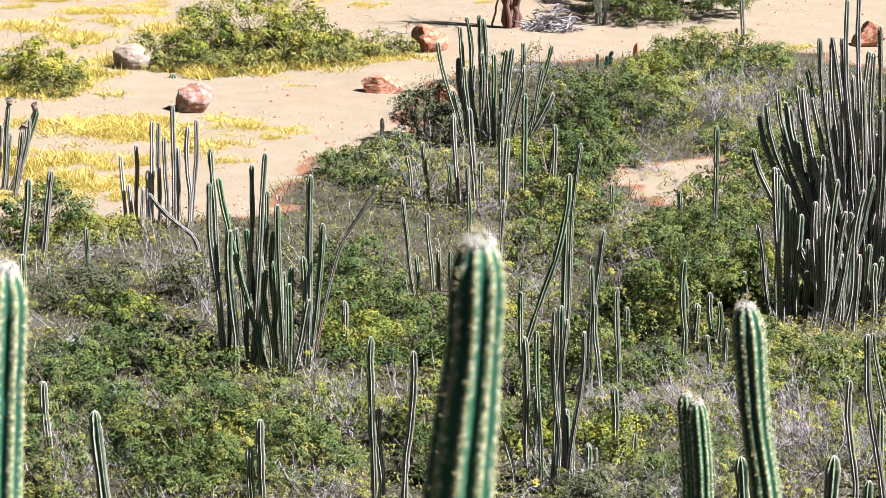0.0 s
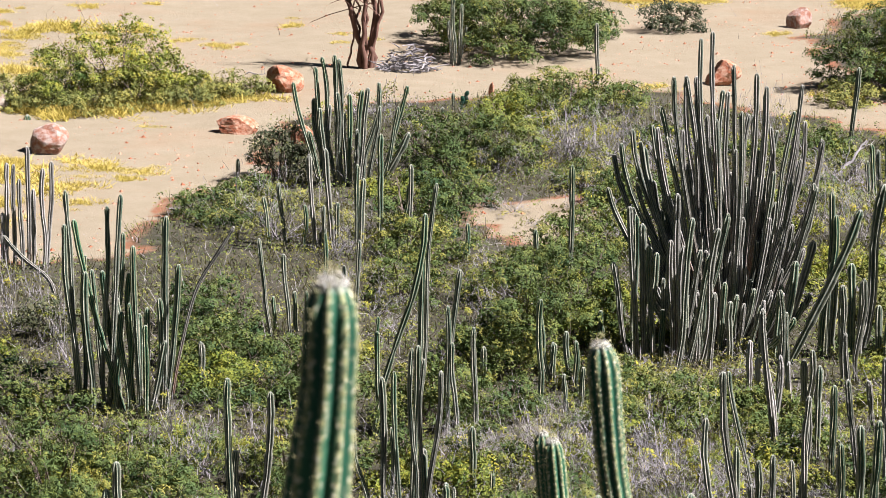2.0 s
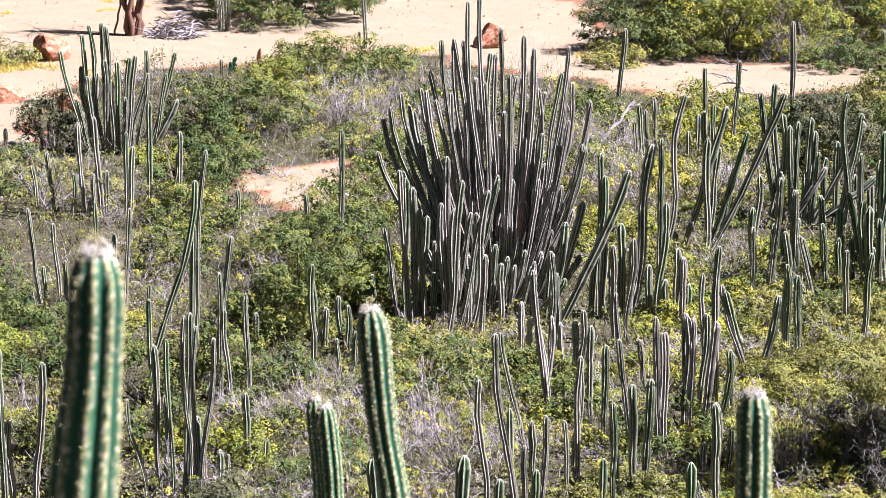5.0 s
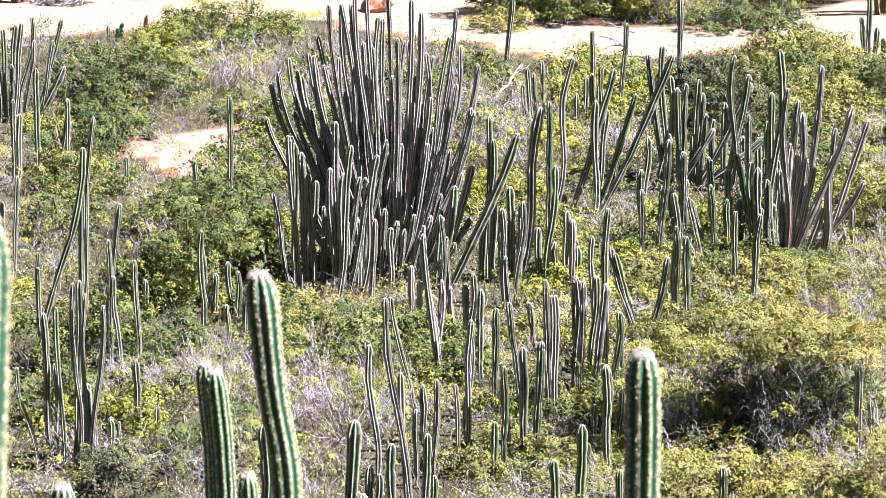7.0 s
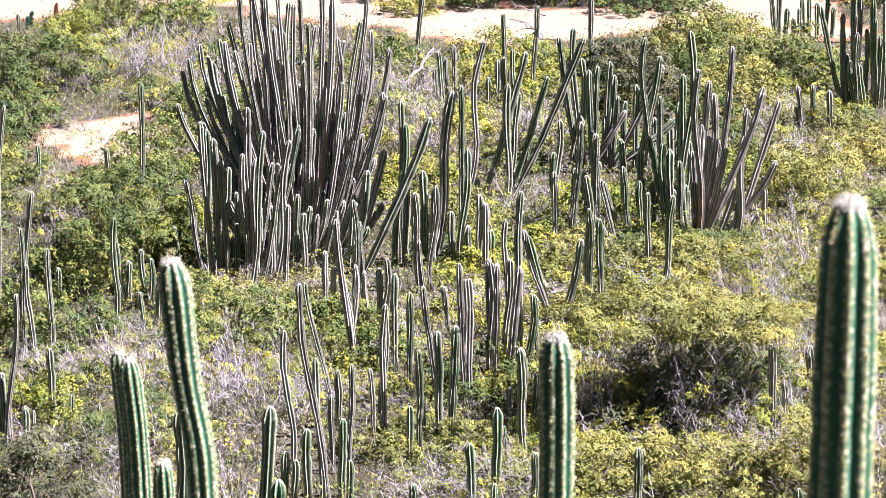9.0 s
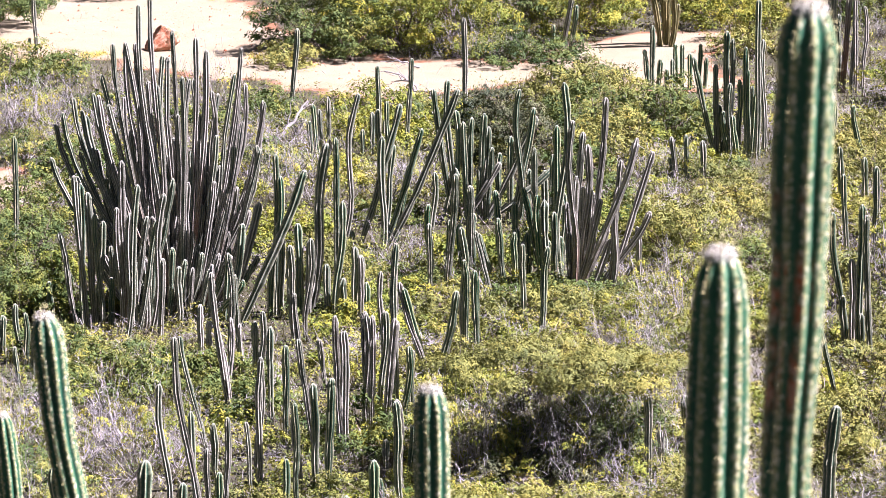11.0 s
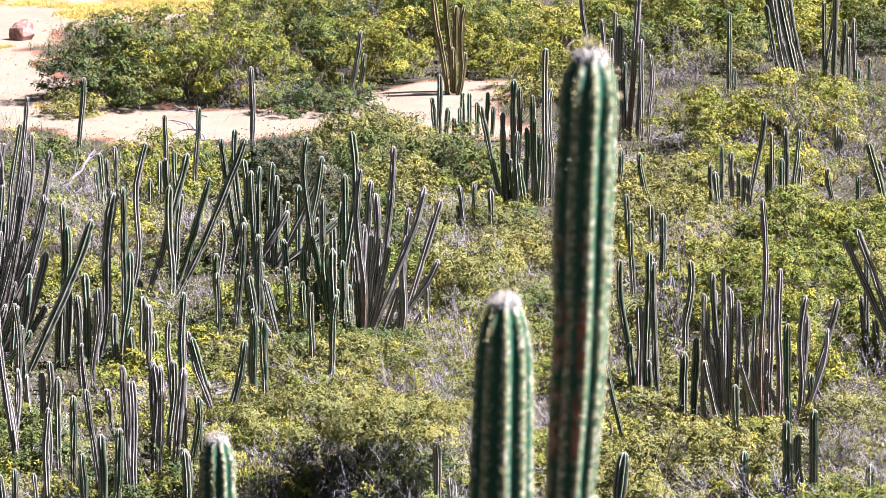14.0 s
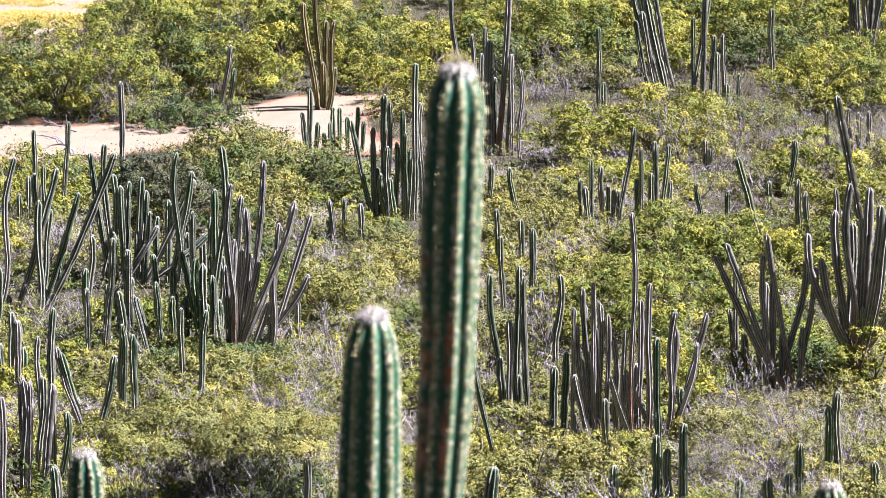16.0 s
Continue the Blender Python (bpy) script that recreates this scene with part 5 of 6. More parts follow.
WOODS = {}
for n, (radius, height) in enumerate(CROWN_SIZES):
    for v in range(3):
        rng = np.random.default_rng(400 + 10 * n + v)
        WOODS["few", n, v] = mesh("branch_frame", *tangle(branching(rng, radius * 0.95, height * 0.95, (4, 6, 8, 9)[n], 1, 0.022)), M_BRANCH)
        WOODS["many", n, v] = mesh("twig_tangle", *tangle(branching(rng, radius, height, (10, 14, 18, 20)[n], 2, 0.009, 0.01)), M_TWIG)

BLADES = []
for v in range(3):
    rng = np.random.default_rng(500 + v)
    n = 1500
    r, w = 0.72 * rng.uniform(0, 1, 34) ** 0.7, rng.uniform(0, 2 * math.pi, 34)
    r *= 0.75 + 0.35 * np.sin(3 * w + v) + 0.2 * np.sin(7 * w)
    heart = np.stack([r * np.cos(w), r * np.sin(w), 0 * r], 1)
    clump_size, clump_height = rng.uniform(0.03, 0.12, 34), rng.uniform(0.25, 1.0, 34)
    own = rng.choice(34, n, p=clump_size / clump_size.sum())
    foot = heart[own] + rng.normal(0, 1, (n, 3)) * clump_size[own, None] * np.array([1, 1, 0])
    side = unit(rng.normal(size=(n, 3)) * np.array([1, 1, 0]))
    rise = unit(rng.normal(0, 0.95, (n, 3)) * np.array([1, 1, 0]) + np.array([0, 0, 1.0]))
    tall = (0.34 * clump_height[own] * rng.uniform(0.25, 1.0, n))[:, None]
    pts = np.stack([foot - side * 0.013, foot + side * 0.013, foot + rise * tall], 1).reshape(-1, 3)
    BLADES.append(mesh("grass_blades", pts, np.arange(3 * n).reshape(n, 3), M_STRAW))
    values(BLADES[-1], "spray", np.repeat(rng.uniform(0.3, 1.0, n), 3))

SHRUBS = {
    "g": ("shrub", "leafy green dryland shrub with a lumpy crown", "full", "few", "g"),
    "l": ("shrub", "bright yellow-green leafy shrub with a dense lumpy crown", "full", "few", "l"),
    "y": ("shrub", "low yellow-green shrub in dry scrub", "full", "few", "y"),
    "o": ("shrub", "dark olive small-leaved shrub", "full", "few", "o"),
    "w": ("twig_bush", "bare grey twig bush with few leaves", "thin", "many", "l"),
    "t": ("twig_bush", "sparse grey twig bush with thin yellow-green leaves", "thin", "many", "y"),
    "u": ("umbrella_shrub", "flat-topped yellow-green shrub over dark bare branches", "flat", "many", "y"),
}
grown = [0]


def shrub(kind, x, y, radius, height, low=False):
    grown[0] += 1
    rng = random.Random(grown[0])
    if kind == "r":
        tuft = new("grass_tuft", BLADES[rng.randrange(3)])
        tuft.location, tuft.rotation_euler = (x, y, ground_height(x, y) - 0.02), (0, 0, rng.uniform(0, 6.28))
        tuft.scale = (radius / 0.62, radius / 0.62, height / 0.52)
        tagged(tuft, "tuft of dry yellow-green grass on the sand", "grass", "grass tufts")
        return
    name, label, leaf, wood, tint = SHRUBS[kind]
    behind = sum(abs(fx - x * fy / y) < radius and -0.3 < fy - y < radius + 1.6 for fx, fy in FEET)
    if behind > 1 and kind != "u":   # scrub is cut low where it would hide cactus feet from the camera
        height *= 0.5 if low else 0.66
    fit = [abs(math.log(height / h / (radius / r))) + 1.5 * max(0.0, radius / r - 1.25) + 2.0 * max(0.0, 0.7 - radius / r) for r, h in CROWN_SIZES]
    size = 0 if low else fit.index(min(fit))
    r0, h0 = CROWN_SIZES[size]
    thing = new(name)
    thing.location = (x, y, ground_height(x, y) - 0.02)
    thing.rotation_euler = (0, 0, rng.uniform(0, 6.28))
    tagged(thing, label, "bush" if wood == "many" else "shrub", "scrub")
    if leaf:
        big = max(0.76, (y / 68.0) ** 0.7)
        count = int(2100 / big ** 2 * (radius ** 2 + 1.2 * radius * height) * (0.14 if kind == "w" else 0.5 if leaf == "thin" else 1.6 if leaf == "flat" else 1.0))
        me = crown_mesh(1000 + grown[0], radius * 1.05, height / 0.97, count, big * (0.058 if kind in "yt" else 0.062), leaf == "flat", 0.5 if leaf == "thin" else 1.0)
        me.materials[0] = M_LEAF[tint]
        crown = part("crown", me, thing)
    limbs = part("twig_tangle" if wood == "many" else "branch_frame", WOODS[wood, size, rng.randrange(3)], thing)
    s = radius * 1.05 / r0
    limbs.scale = (s, s, height / h0)


shrub("l", -16.20, 80.60, 1.65, 1.95)
shrub("r", -17.50, 78.60, 1.00, 0.62)
shrub("r", -16.60, 78.70, 1.00, 0.60)
shrub("r", -15.70, 79.00, 1.00, 0.60)
shrub("r", -14.80, 79.50, 1.00, 0.60)
shrub("r", -13.90, 80.20, 0.95, 0.55)
shrub("r", -13.20, 80.90, 0.80, 0.45)
shrub("r", -20.60, 75.20, 1.00, 0.55)
shrub("r", -19.30, 75.40, 0.90, 0.50)
shrub("y", -17.55, 78.95, 0.80, 0.50)
shrub("y", -16.35, 79.05, 0.95, 0.55)
shrub("y", -14.60, 80.05, 0.90, 0.50)
shrub("y", -13.90, 80.80, 0.60, 0.38)
shrub("y", -19.80, 75.30, 0.90, 0.50)
shrub("y", -18.30, 79.20, 0.90, 0.70)
shrub("y", -13.30, 81.30, 0.70, 0.48)
shrub("y", -21.20, 76.40, 0.90, 0.70)
shrub("l", -15.17, 80.78, 1.12, 1.14)
shrub("l", -17.39, 79.59, 0.93, 1.46)
shrub("y", -14.35, 81.08, 0.60, 0.58)
shrub("y", -15.68, 79.74, 1.02, 0.86)
shrub("r", -17.04, 79.53, 1.10, 0.78)
shrub("r", -14.51, 80.49, 0.77, 0.54)
shrub("r", -19.55, 90.49, 1.15, 0.63)
shrub("r", -15.03, 88.28, 0.47, 0.33)
shrub("l", -20.18, 76.21, 1.02, 1.12)
shrub("r", -20.08, 75.77, 1.08, 0.44)
shrub("r", -20.83, 82.05, 0.84, 0.56)
shrub("r", -19.22, 79.59, 0.82, 0.66)
shrub("r", -19.25, 77.56, 0.68, 0.48)
shrub("r", -17.66, 79.41, 1.38, 0.43)
shrub("r", -16.01, 80.34, 1.52, 0.42)
shrub("r", -14.40, 80.92, 0.83, 0.52)
shrub("r", -22.67, 83.31, 0.92, 0.52)
shrub("r", -16.93, 70.71, 1.06, 0.52)
shrub("r", -15.25, 69.47, 0.77, 0.39)
shrub("r", -18.11, 66.70, 0.64, 0.61)
shrub("r", -14.39, 68.13, 0.43, 0.25)
shrub("r", -14.03, 70.87, 0.34, 0.25)
shrub("r", -16.91, 65.97, 0.73, 0.62)
shrub("r", -15.18, 72.47, 0.69, 0.25)
shrub("r", -19.30, 83.73, 0.79, 0.54)
shrub("r", -17.76, 71.20, 1.07, 0.44)
shrub("r", -17.84, 67.61, 0.97, 0.61)
shrub("g", -16.21, 60.76, 0.92, 1.15)
shrub("w", -13.35, 57.62, 0.74, 1.06)
shrub("o", -14.22, 56.05, 0.99, 0.99)
shrub("o", -10.91, 71.32, 0.72, 1.43)
shrub("g", -11.45, 67.05, 1.00, 0.62)
shrub("g", -11.14, 68.34, 0.66, 0.75)
shrub("t", -10.11, 65.53, 1.40, 1.09)
shrub("t", -8.58, 65.36, 1.12, 0.87)
shrub("w", -8.93, 64.27, 0.90, 0.60)
shrub("g", -7.72, 72.61, 1.24, 1.25)
shrub("g", -7.52, 66.00, 0.85, 1.35)
shrub("g", -7.01, 68.81, 0.66, 1.13)
shrub("g", -5.76, 79.48, 1.93, 0.92)
shrub("g", -6.59, 72.60, 1.01, 1.31)
shrub("w", -5.15, 73.37, 1.33, 0.89)
shrub("w", -3.82, 75.00, 0.96, 0.87)
shrub("w", -4.45, 73.90, 1.20, 0.90)
shrub("w", -3.20, 73.20, 1.10, 0.80)
shrub("w", -2.60, 74.60, 1.20, 0.90)
shrub("w", -5.20, 74.60, 1.20, 1.00)
shrub("w", -3.40, 71.00, 1.00, 0.60)
shrub("g", -3.41, 74.90, 0.72, 0.73)
shrub("g", -7.43, 87.91, 2.13, 2.07)
shrub("g", -8.66, 89.01, 1.23, 1.80)
shrub("g", -6.59, 88.04, 1.21, 1.87)
shrub("g", -6.14, 91.07, 1.06, 1.17)
shrub("o", -3.85, 92.17, 0.83, 0.86)
shrub("g", 1.46, 84.00, 1.77, 2.02)
shrub("r", 0.43, 82.77, 0.53, 0.54)
shrub("r", -1.20, 91.90, 0.39, 0.25)
shrub("r", -3.87, 83.54, 0.53, 0.25)
shrub("g", -9.59, 90.54, 0.86, 1.38)
shrub("w", -1.19, 75.40, 1.12, 1.18)
shrub("w", -0.04, 67.11, 1.29, 1.45)
shrub("w", 1.05, 68.48, 1.02, 1.07)
shrub("y", 0.60, 81.60, 0.80, 0.45)
shrub("g", -9.61, 55.78, 1.08, 0.97)
shrub("g", -8.58, 53.53, 1.15, 0.61)
shrub("w", -11.91, 55.23, 0.60, 1.04)
shrub("o", -12.59, 56.93, 0.55, 0.95)
shrub("g", -10.14, 48.61, 1.00, 0.94)
shrub("w", -9.08, 48.79, 0.80, 0.98)
shrub("g", -8.82, 47.04, 0.67, 0.80)
shrub("w", -7.79, 48.87, 0.69, 1.05)
shrub("g", -6.97, 47.03, 0.62, 0.86)
shrub("g", -7.58, 53.60, 0.70, 0.98)
shrub("g", -11.46, 52.24, 0.68, 0.84)
shrub("g", -10.05, 46.12, 0.86, 0.70)
shrub("g", -4.68, 56.37, 1.15, 2.09)
shrub("g", -4.89, 52.85, 0.86, 0.93)
shrub("l", -3.95, 57.60, 0.85, 1.10)
shrub("g", -3.30, 57.30, 0.60, 0.80)
shrub("w", -3.78, 50.38, 1.14, 0.83)
shrub("g", -3.27, 54.55, 0.71, 0.99)
shrub("g", -2.09, 53.28, 1.43, 0.73)
shrub("w", -2.10, 49.66, 0.97, 0.96)
shrub("g", -0.81, 53.04, 0.80, 0.76)
shrub("g", -0.34, 51.39, 0.84, 0.90)
shrub("g", -3.44, 47.30, 1.03, 0.89)
shrub("w", -1.25, 48.56, 0.90, 0.83)
shrub("g", -4.70, 49.58, 0.65, 1.01)
shrub("g", -5.91, 49.05, 0.64, 1.12)
shrub("w", -5.40, 46.93, 0.77, 0.94)
shrub("w", -4.76, 46.31, 0.81, 0.81)
shrub("l", 0.05, 49.48, 0.49, 0.37)
shrub("t", -0.20, 48.73, 0.53, 0.35)
shrub("t", -0.48, 49.49, 0.49, 0.48)
shrub("t", 0.30, 49.08, 0.48, 0.42)
shrub("o", -4.54, 44.13, 0.80, 1.21)
shrub("w", -3.48, 44.04, 0.68, 0.68)
shrub("t", -2.80, 43.12, 0.71, 0.66)
shrub("w", -2.16, 43.73, 0.72, 0.77)
shrub("w", -2.68, 48.44, 0.89, 1.00)
shrub("t", -3.37, 46.05, 0.75, 0.81)
shrub("w", -4.92, 50.24, 0.93, 0.64)
shrub("y", -0.35, 46.59, 0.61, 0.58)
shrub("u", 3.40, 47.75, 1.10, 1.92)
shrub("u", 4.52, 47.70, 1.02, 1.84)
shrub("g", 4.37, 47.88, 0.68, 1.10)
shrub("g", 3.31, 47.56, 0.57, 0.82)
shrub("g", 4.96, 47.93, 0.63, 0.98)
shrub("w", 3.00, 47.60, 0.62, 1.19)
shrub("w", 4.24, 47.55, 1.19, 1.09)
shrub("o", 3.74, 47.74, 1.04, 0.93)
shrub("w", 2.85, 47.45, 0.70, 1.25)
shrub("w", 4.10, 46.95, 0.70, 0.95)
shrub("w", 4.90, 46.95, 0.70, 1.00)
shrub("o", 3.95, 48.30, 1.00, 1.35)
shrub("g", 4.80, 48.20, 0.80, 1.20)
shrub("w", 5.45, 47.60, 0.85, 1.60)
shrub("w", 5.30, 48.90, 0.90, 1.95)
shrub("w", 5.59, 53.22, 0.98, 0.86)
shrub("y", 3.24, 44.99, 0.89, 0.61)
shrub("y", 4.35, 44.76, 1.07, 0.72)
shrub("y", 5.36, 44.56, 0.78, 0.98)
shrub("y", 0.64, 46.60, 0.66, 0.63)
shrub("w", 0.36, 44.31, 0.73, 0.68)
shrub("w", 1.04, 43.92, 0.63, 0.69)
shrub("y", 2.37, 44.54, 0.64, 0.70)
shrub("t", 1.57, 45.24, 0.69, 0.60)
shrub("g", 1.27, 49.25, 0.80, 1.09)
shrub("y", 2.52, 53.08, 0.63, 0.91)
shrub("o", 4.94, 68.77, 0.88, 1.62)
shrub("g", 6.68, 71.76, 1.52, 1.42)
shrub("g", 8.28, 71.59, 0.99, 1.36)
shrub("w", 7.18, 65.49, 0.77, 0.98)
shrub("y", 7.03, 61.03, 1.11, 1.40)
shrub("y", 4.37, 57.01, 0.68, 0.73)
shrub("y", 3.06, 56.64, 0.85, 0.88)
shrub("y", 1.10, 60.41, 0.78, 1.03)
shrub("w", 2.41, 60.49, 0.97, 1.07)
shrub("w", 3.61, 57.67, 0.87, 1.03)
shrub("t", 2.26, 65.75, 0.98, 1.10)
shrub("w", 3.15, 66.67, 0.86, 1.06)
shrub("w", 6.19, 59.19, 0.83, 0.93)
shrub("w", 6.68, 56.16, 1.03, 1.10)
shrub("g", 5.29, 61.43, 0.73, 1.39)
shrub("g", 6.21, 64.12, 0.62, 0.91)
shrub("w", 0.78, 66.01, 0.78, 0.92)
shrub("g", 6.02, 68.33, 0.80, 0.80)
shrub("g", -12.92, 49.48, 1.19, 1.16)
shrub("g", -10.64, 47.50, 1.22, 1.25)
shrub("g", -12.67, 52.64, 1.01, 0.74)
shrub("g", -9.44, 47.49, 0.92, 0.98)
shrub("g", -9.05, 55.34, 1.06, 0.95)
shrub("g", -10.18, 58.14, 0.84, 0.85)
shrub("w", -9.22, 49.78, 0.80, 0.88)
shrub("g", -7.42, 48.80, 0.71, 1.04)
shrub("g", -5.89, 52.24, 0.92, 1.08)
shrub("w", -4.91, 49.36, 1.03, 1.07)
shrub("g", -4.94, 55.89, 0.98, 0.96)
shrub("w", -3.57, 49.61, 1.12, 1.14)
shrub("g", -2.50, 52.14, 1.00, 0.88)
shrub("w", -1.90, 48.14, 1.09, 0.94)
shrub("g", -12.55, 45.86, 0.89, 1.29)
shrub("g", -5.09, 60.71, 1.06, 0.85)
shrub("g", -4.30, 64.80, 1.06, 0.95)
shrub("g", -7.08, 64.31, 0.90, 1.01)
shrub("g", -4.19, 62.28, 0.74, 0.86)
shrub("g", -7.09, 60.57, 0.72, 0.97)
shrub("w", -6.48, 71.78, 0.92, 0.75)
shrub("w", -5.95, 68.50, 0.60, 0.28)
shrub("w", -4.60, 68.90, 0.60, 0.30)
shrub("t", -5.20, 67.40, 0.50, 0.22)
shrub("l", 3.30, 84.24, 2.13, 2.45)
shrub("w", 4.92, 86.09, 1.10, 1.76)
shrub("w", 7.69, 88.51, 1.03, 1.66)
shrub("w", 3.63, 84.05, 0.63, 1.26)
shrub("g", 2.17, 84.97, 1.35, 2.14)
shrub("l", 4.54, 84.17, 1.34, 1.95)
shrub("g", 6.65, 87.29, 1.29, 1.94)
shrub("l", 8.35, 85.63, 0.91, 1.69)
shrub("l", 10.01, 90.68, 1.44, 2.02)
shrub("g", 11.25, 88.15, 1.03, 1.95)
shrub("l", 12.40, 86.14, 0.82, 1.84)
shrub("l", 5.70, 88.26, 1.77, 2.38)
shrub("w", 4.81, 82.91, 1.06, 1.05)
shrub("w", 4.40, 82.70, 0.80, 0.65)
shrub("w", 5.30, 82.20, 0.80, 0.55)
shrub("g", 6.06, 81.92, 1.35, 0.88)
shrub("l", 7.57, 85.03, 0.99, 1.69)
shrub("l", 10.52, 86.04, 0.82, 1.41)
shrub("y", 6.85, 76.20, 1.53, 0.91)
shrub("o", 4.54, 71.89, 1.00, 1.14)
shrub("g", 8.42, 72.65, 0.93, 1.05)
shrub("l", 11.39, 83.87, 0.64, 1.35)
shrub("l", 8.02, 92.23, 1.56, 2.03)
shrub("w", 7.93, 68.47, 1.02, 1.08)
shrub("y", 6.98, 70.09, 1.05, 1.10)
shrub("g", 2.08, 82.51, 0.79, 1.07)
shrub("l", 9.93, 95.43, 1.61, 1.81)
shrub("l", 15.51, 88.77, 2.24, 2.39)
shrub("l", 18.08, 91.47, 1.93, 2.31)
shrub("l", 20.94, 93.39, 2.26, 1.84)
shrub("l", 23.25, 94.38, 1.99, 1.79)
shrub("g", 13.97, 86.38, 1.01, 1.78)
shrub("g", 17.14, 88.60, 1.22, 1.63)
shrub("l", 19.05, 88.35, 1.12, 1.25)
shrub("g", 21.32, 88.81, 1.22, 1.35)
shrub("l", 21.18, 82.40, 1.22, 1.70)
shrub("t", 19.31, 77.38, 1.07, 1.35)
shrub("l", 18.34, 72.09, 1.08, 1.41)
shrub("t", 17.22, 70.46, 0.90, 1.15)
shrub("l", 18.32, 68.02, 0.94, 1.57)
shrub("w", 15.42, 83.94, 0.98, 1.28)
shrub("w", 13.02, 77.80, 0.66, 1.81)
shrub("l", 16.06, 76.70, 1.70, 1.55)
shrub("w", 16.32, 75.49, 1.28, 1.28)
shrub("w", 17.33, 74.78, 1.03, 1.46)
shrub("l", 22.03, 86.03, 1.37, 0.68)
shrub("l", 22.46, 82.66, 0.97, 1.46)
shrub("l", 19.13, 81.00, 1.20, 0.59)
shrub("l", 13.98, 75.54, 0.97, 1.64)
shrub("y", 12.33, 71.23, 1.29, 1.03)
shrub("y", 11.77, 67.53, 1.37, 1.18)
shrub("w", 12.87, 65.84, 1.12, 1.03)
shrub("l", 13.98, 65.19, 1.39, 1.13)
shrub("l", 15.29, 64.87, 1.11, 1.31)
shrub("w", 19.39, 72.74, 0.93, 1.68)
shrub("l", 16.85, 64.65, 1.04, 1.18)
shrub("l", 15.88, 63.95, 0.82, 1.05)
shrub("w", 17.75, 65.03, 0.70, 1.38)
shrub("w", 11.22, 71.12, 0.91, 1.31)
shrub("l", 11.58, 59.16, 1.45, 1.72)
shrub("w", 10.45, 57.99, 0.69, 1.60)
shrub("l", 12.63, 55.82, 1.02, 1.50)
shrub("l", 13.07, 60.21, 1.10, 1.34)
shrub("w", 12.87, 54.60, 0.71, 1.08)
shrub("y", 9.42, 57.56, 0.68, 1.13)
shrub("w", 8.55, 55.18, 0.83, 1.24)
shrub("w", 7.93, 51.90, 0.68, 1.13)
shrub("y", 8.68, 49.50, 1.02, 1.02)
shrub("y", 9.72, 49.72, 0.92, 0.98)
shrub("w", 11.12, 49.96, 0.92, 1.11)
shrub("t", 12.24, 49.93, 1.08, 1.26)
shrub("t", 13.33, 49.73, 0.97, 1.33)
shrub("t", 12.30, 48.53, 0.79, 1.16)
shrub("y", 12.81, 47.26, 0.72, 0.97)
shrub("w", 9.95, 48.06, 0.84, 0.85)
shrub("w", 11.33, 47.92, 0.89, 0.95)
shrub("w", 12.20, 47.43, 0.88, 0.95)
shrub("y", 13.12, 47.64, 0.78, 1.19)
shrub("w", 8.88, 47.87, 0.94, 0.83)
shrub("l", 15.11, 54.84, 0.71, 1.15)
shrub("y", 7.82, 48.29, 0.79, 0.86)
shrub("l", 11.68, 54.25, 0.70, 1.07)

# low growth between the larger shrubs
filler = random.Random(11)
for low_x, high_x, low_y, high_y, count in ((-19.5, -13.6, 67.0, 72.5, 75), (-25.0, -17.5, 77.5, 92.0, 60), (-18.5, -15.5, 62.5, 67.5, 26), (-6.0, 5.5, 97.0, 105.0, 90)):
    for _ in range(count):
        x, y = filler.uniform(low_x, high_x), filler.uniform(low_y, high_y)
        if noise.noise((x * 0.5, y * 0.35, 8.0)) > filler.uniform(-0.35, 0.25):
            wide = filler.uniform(0.25, 0.7) * (1.5 if y > 95 else 1.0)
            shrub("r", x, y, wide, filler.uniform(0.16, 0.36))
for _ in range(150):
    y = filler.uniform(64, 96)
    x = filler.uniform(-0.27, -0.10) * y
    if is_sand(x, y) and noise.noise((x * 0.3, y * 0.22, 6.0)) - 0.05 * (x + 16) > filler.uniform(-0.1, 0.5):
        shrub("r", x, y, filler.uniform(0.14, 0.5), filler.uniform(0.10, 0.30))
for _ in range(190):
    y = filler.uniform(41, 106)
    x = filler.uniform(-0.29, 0.29) * y
    if is_sand(x, y):
        continue
    green = noise.noise((x * 0.13, y * 0.13, 4.0)) + filler.uniform(-0.3, 0.3)
    kind = filler.choice("glww" if green > 0.12 else "lyww" if green > -0.12 else "wwwt")
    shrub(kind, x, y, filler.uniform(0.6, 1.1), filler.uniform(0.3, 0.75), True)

for _ in range(70):
    y = filler.uniform(46, 100)
    x = filler.uniform(0.02, 0.29) * y
    if not is_sand(x, y):
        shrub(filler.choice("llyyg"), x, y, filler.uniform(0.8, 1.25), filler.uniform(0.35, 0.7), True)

for _ in range(80):
    y = filler.uniform(57, 76)
    x = filler.uniform(-5.5, 9.0)
    if not is_sand(x, y):
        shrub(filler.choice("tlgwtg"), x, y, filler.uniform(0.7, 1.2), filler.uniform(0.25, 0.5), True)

for _ in range(60):
    y = filler.uniform(44, 58)
    x = filler.uniform(-3.5, 8.0)
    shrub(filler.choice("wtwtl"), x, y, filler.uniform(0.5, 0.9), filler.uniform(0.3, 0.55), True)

for _ in range(150):
    y = filler.uniform(45, 78)
    x = filler.uniform(0.10, 0.29) * y
    if not is_sand(x, y):
        shrub(filler.choice("wwwty"), x, y, filler.uniform(0.5, 0.95), filler.uniform(0.25, 0.5), True)

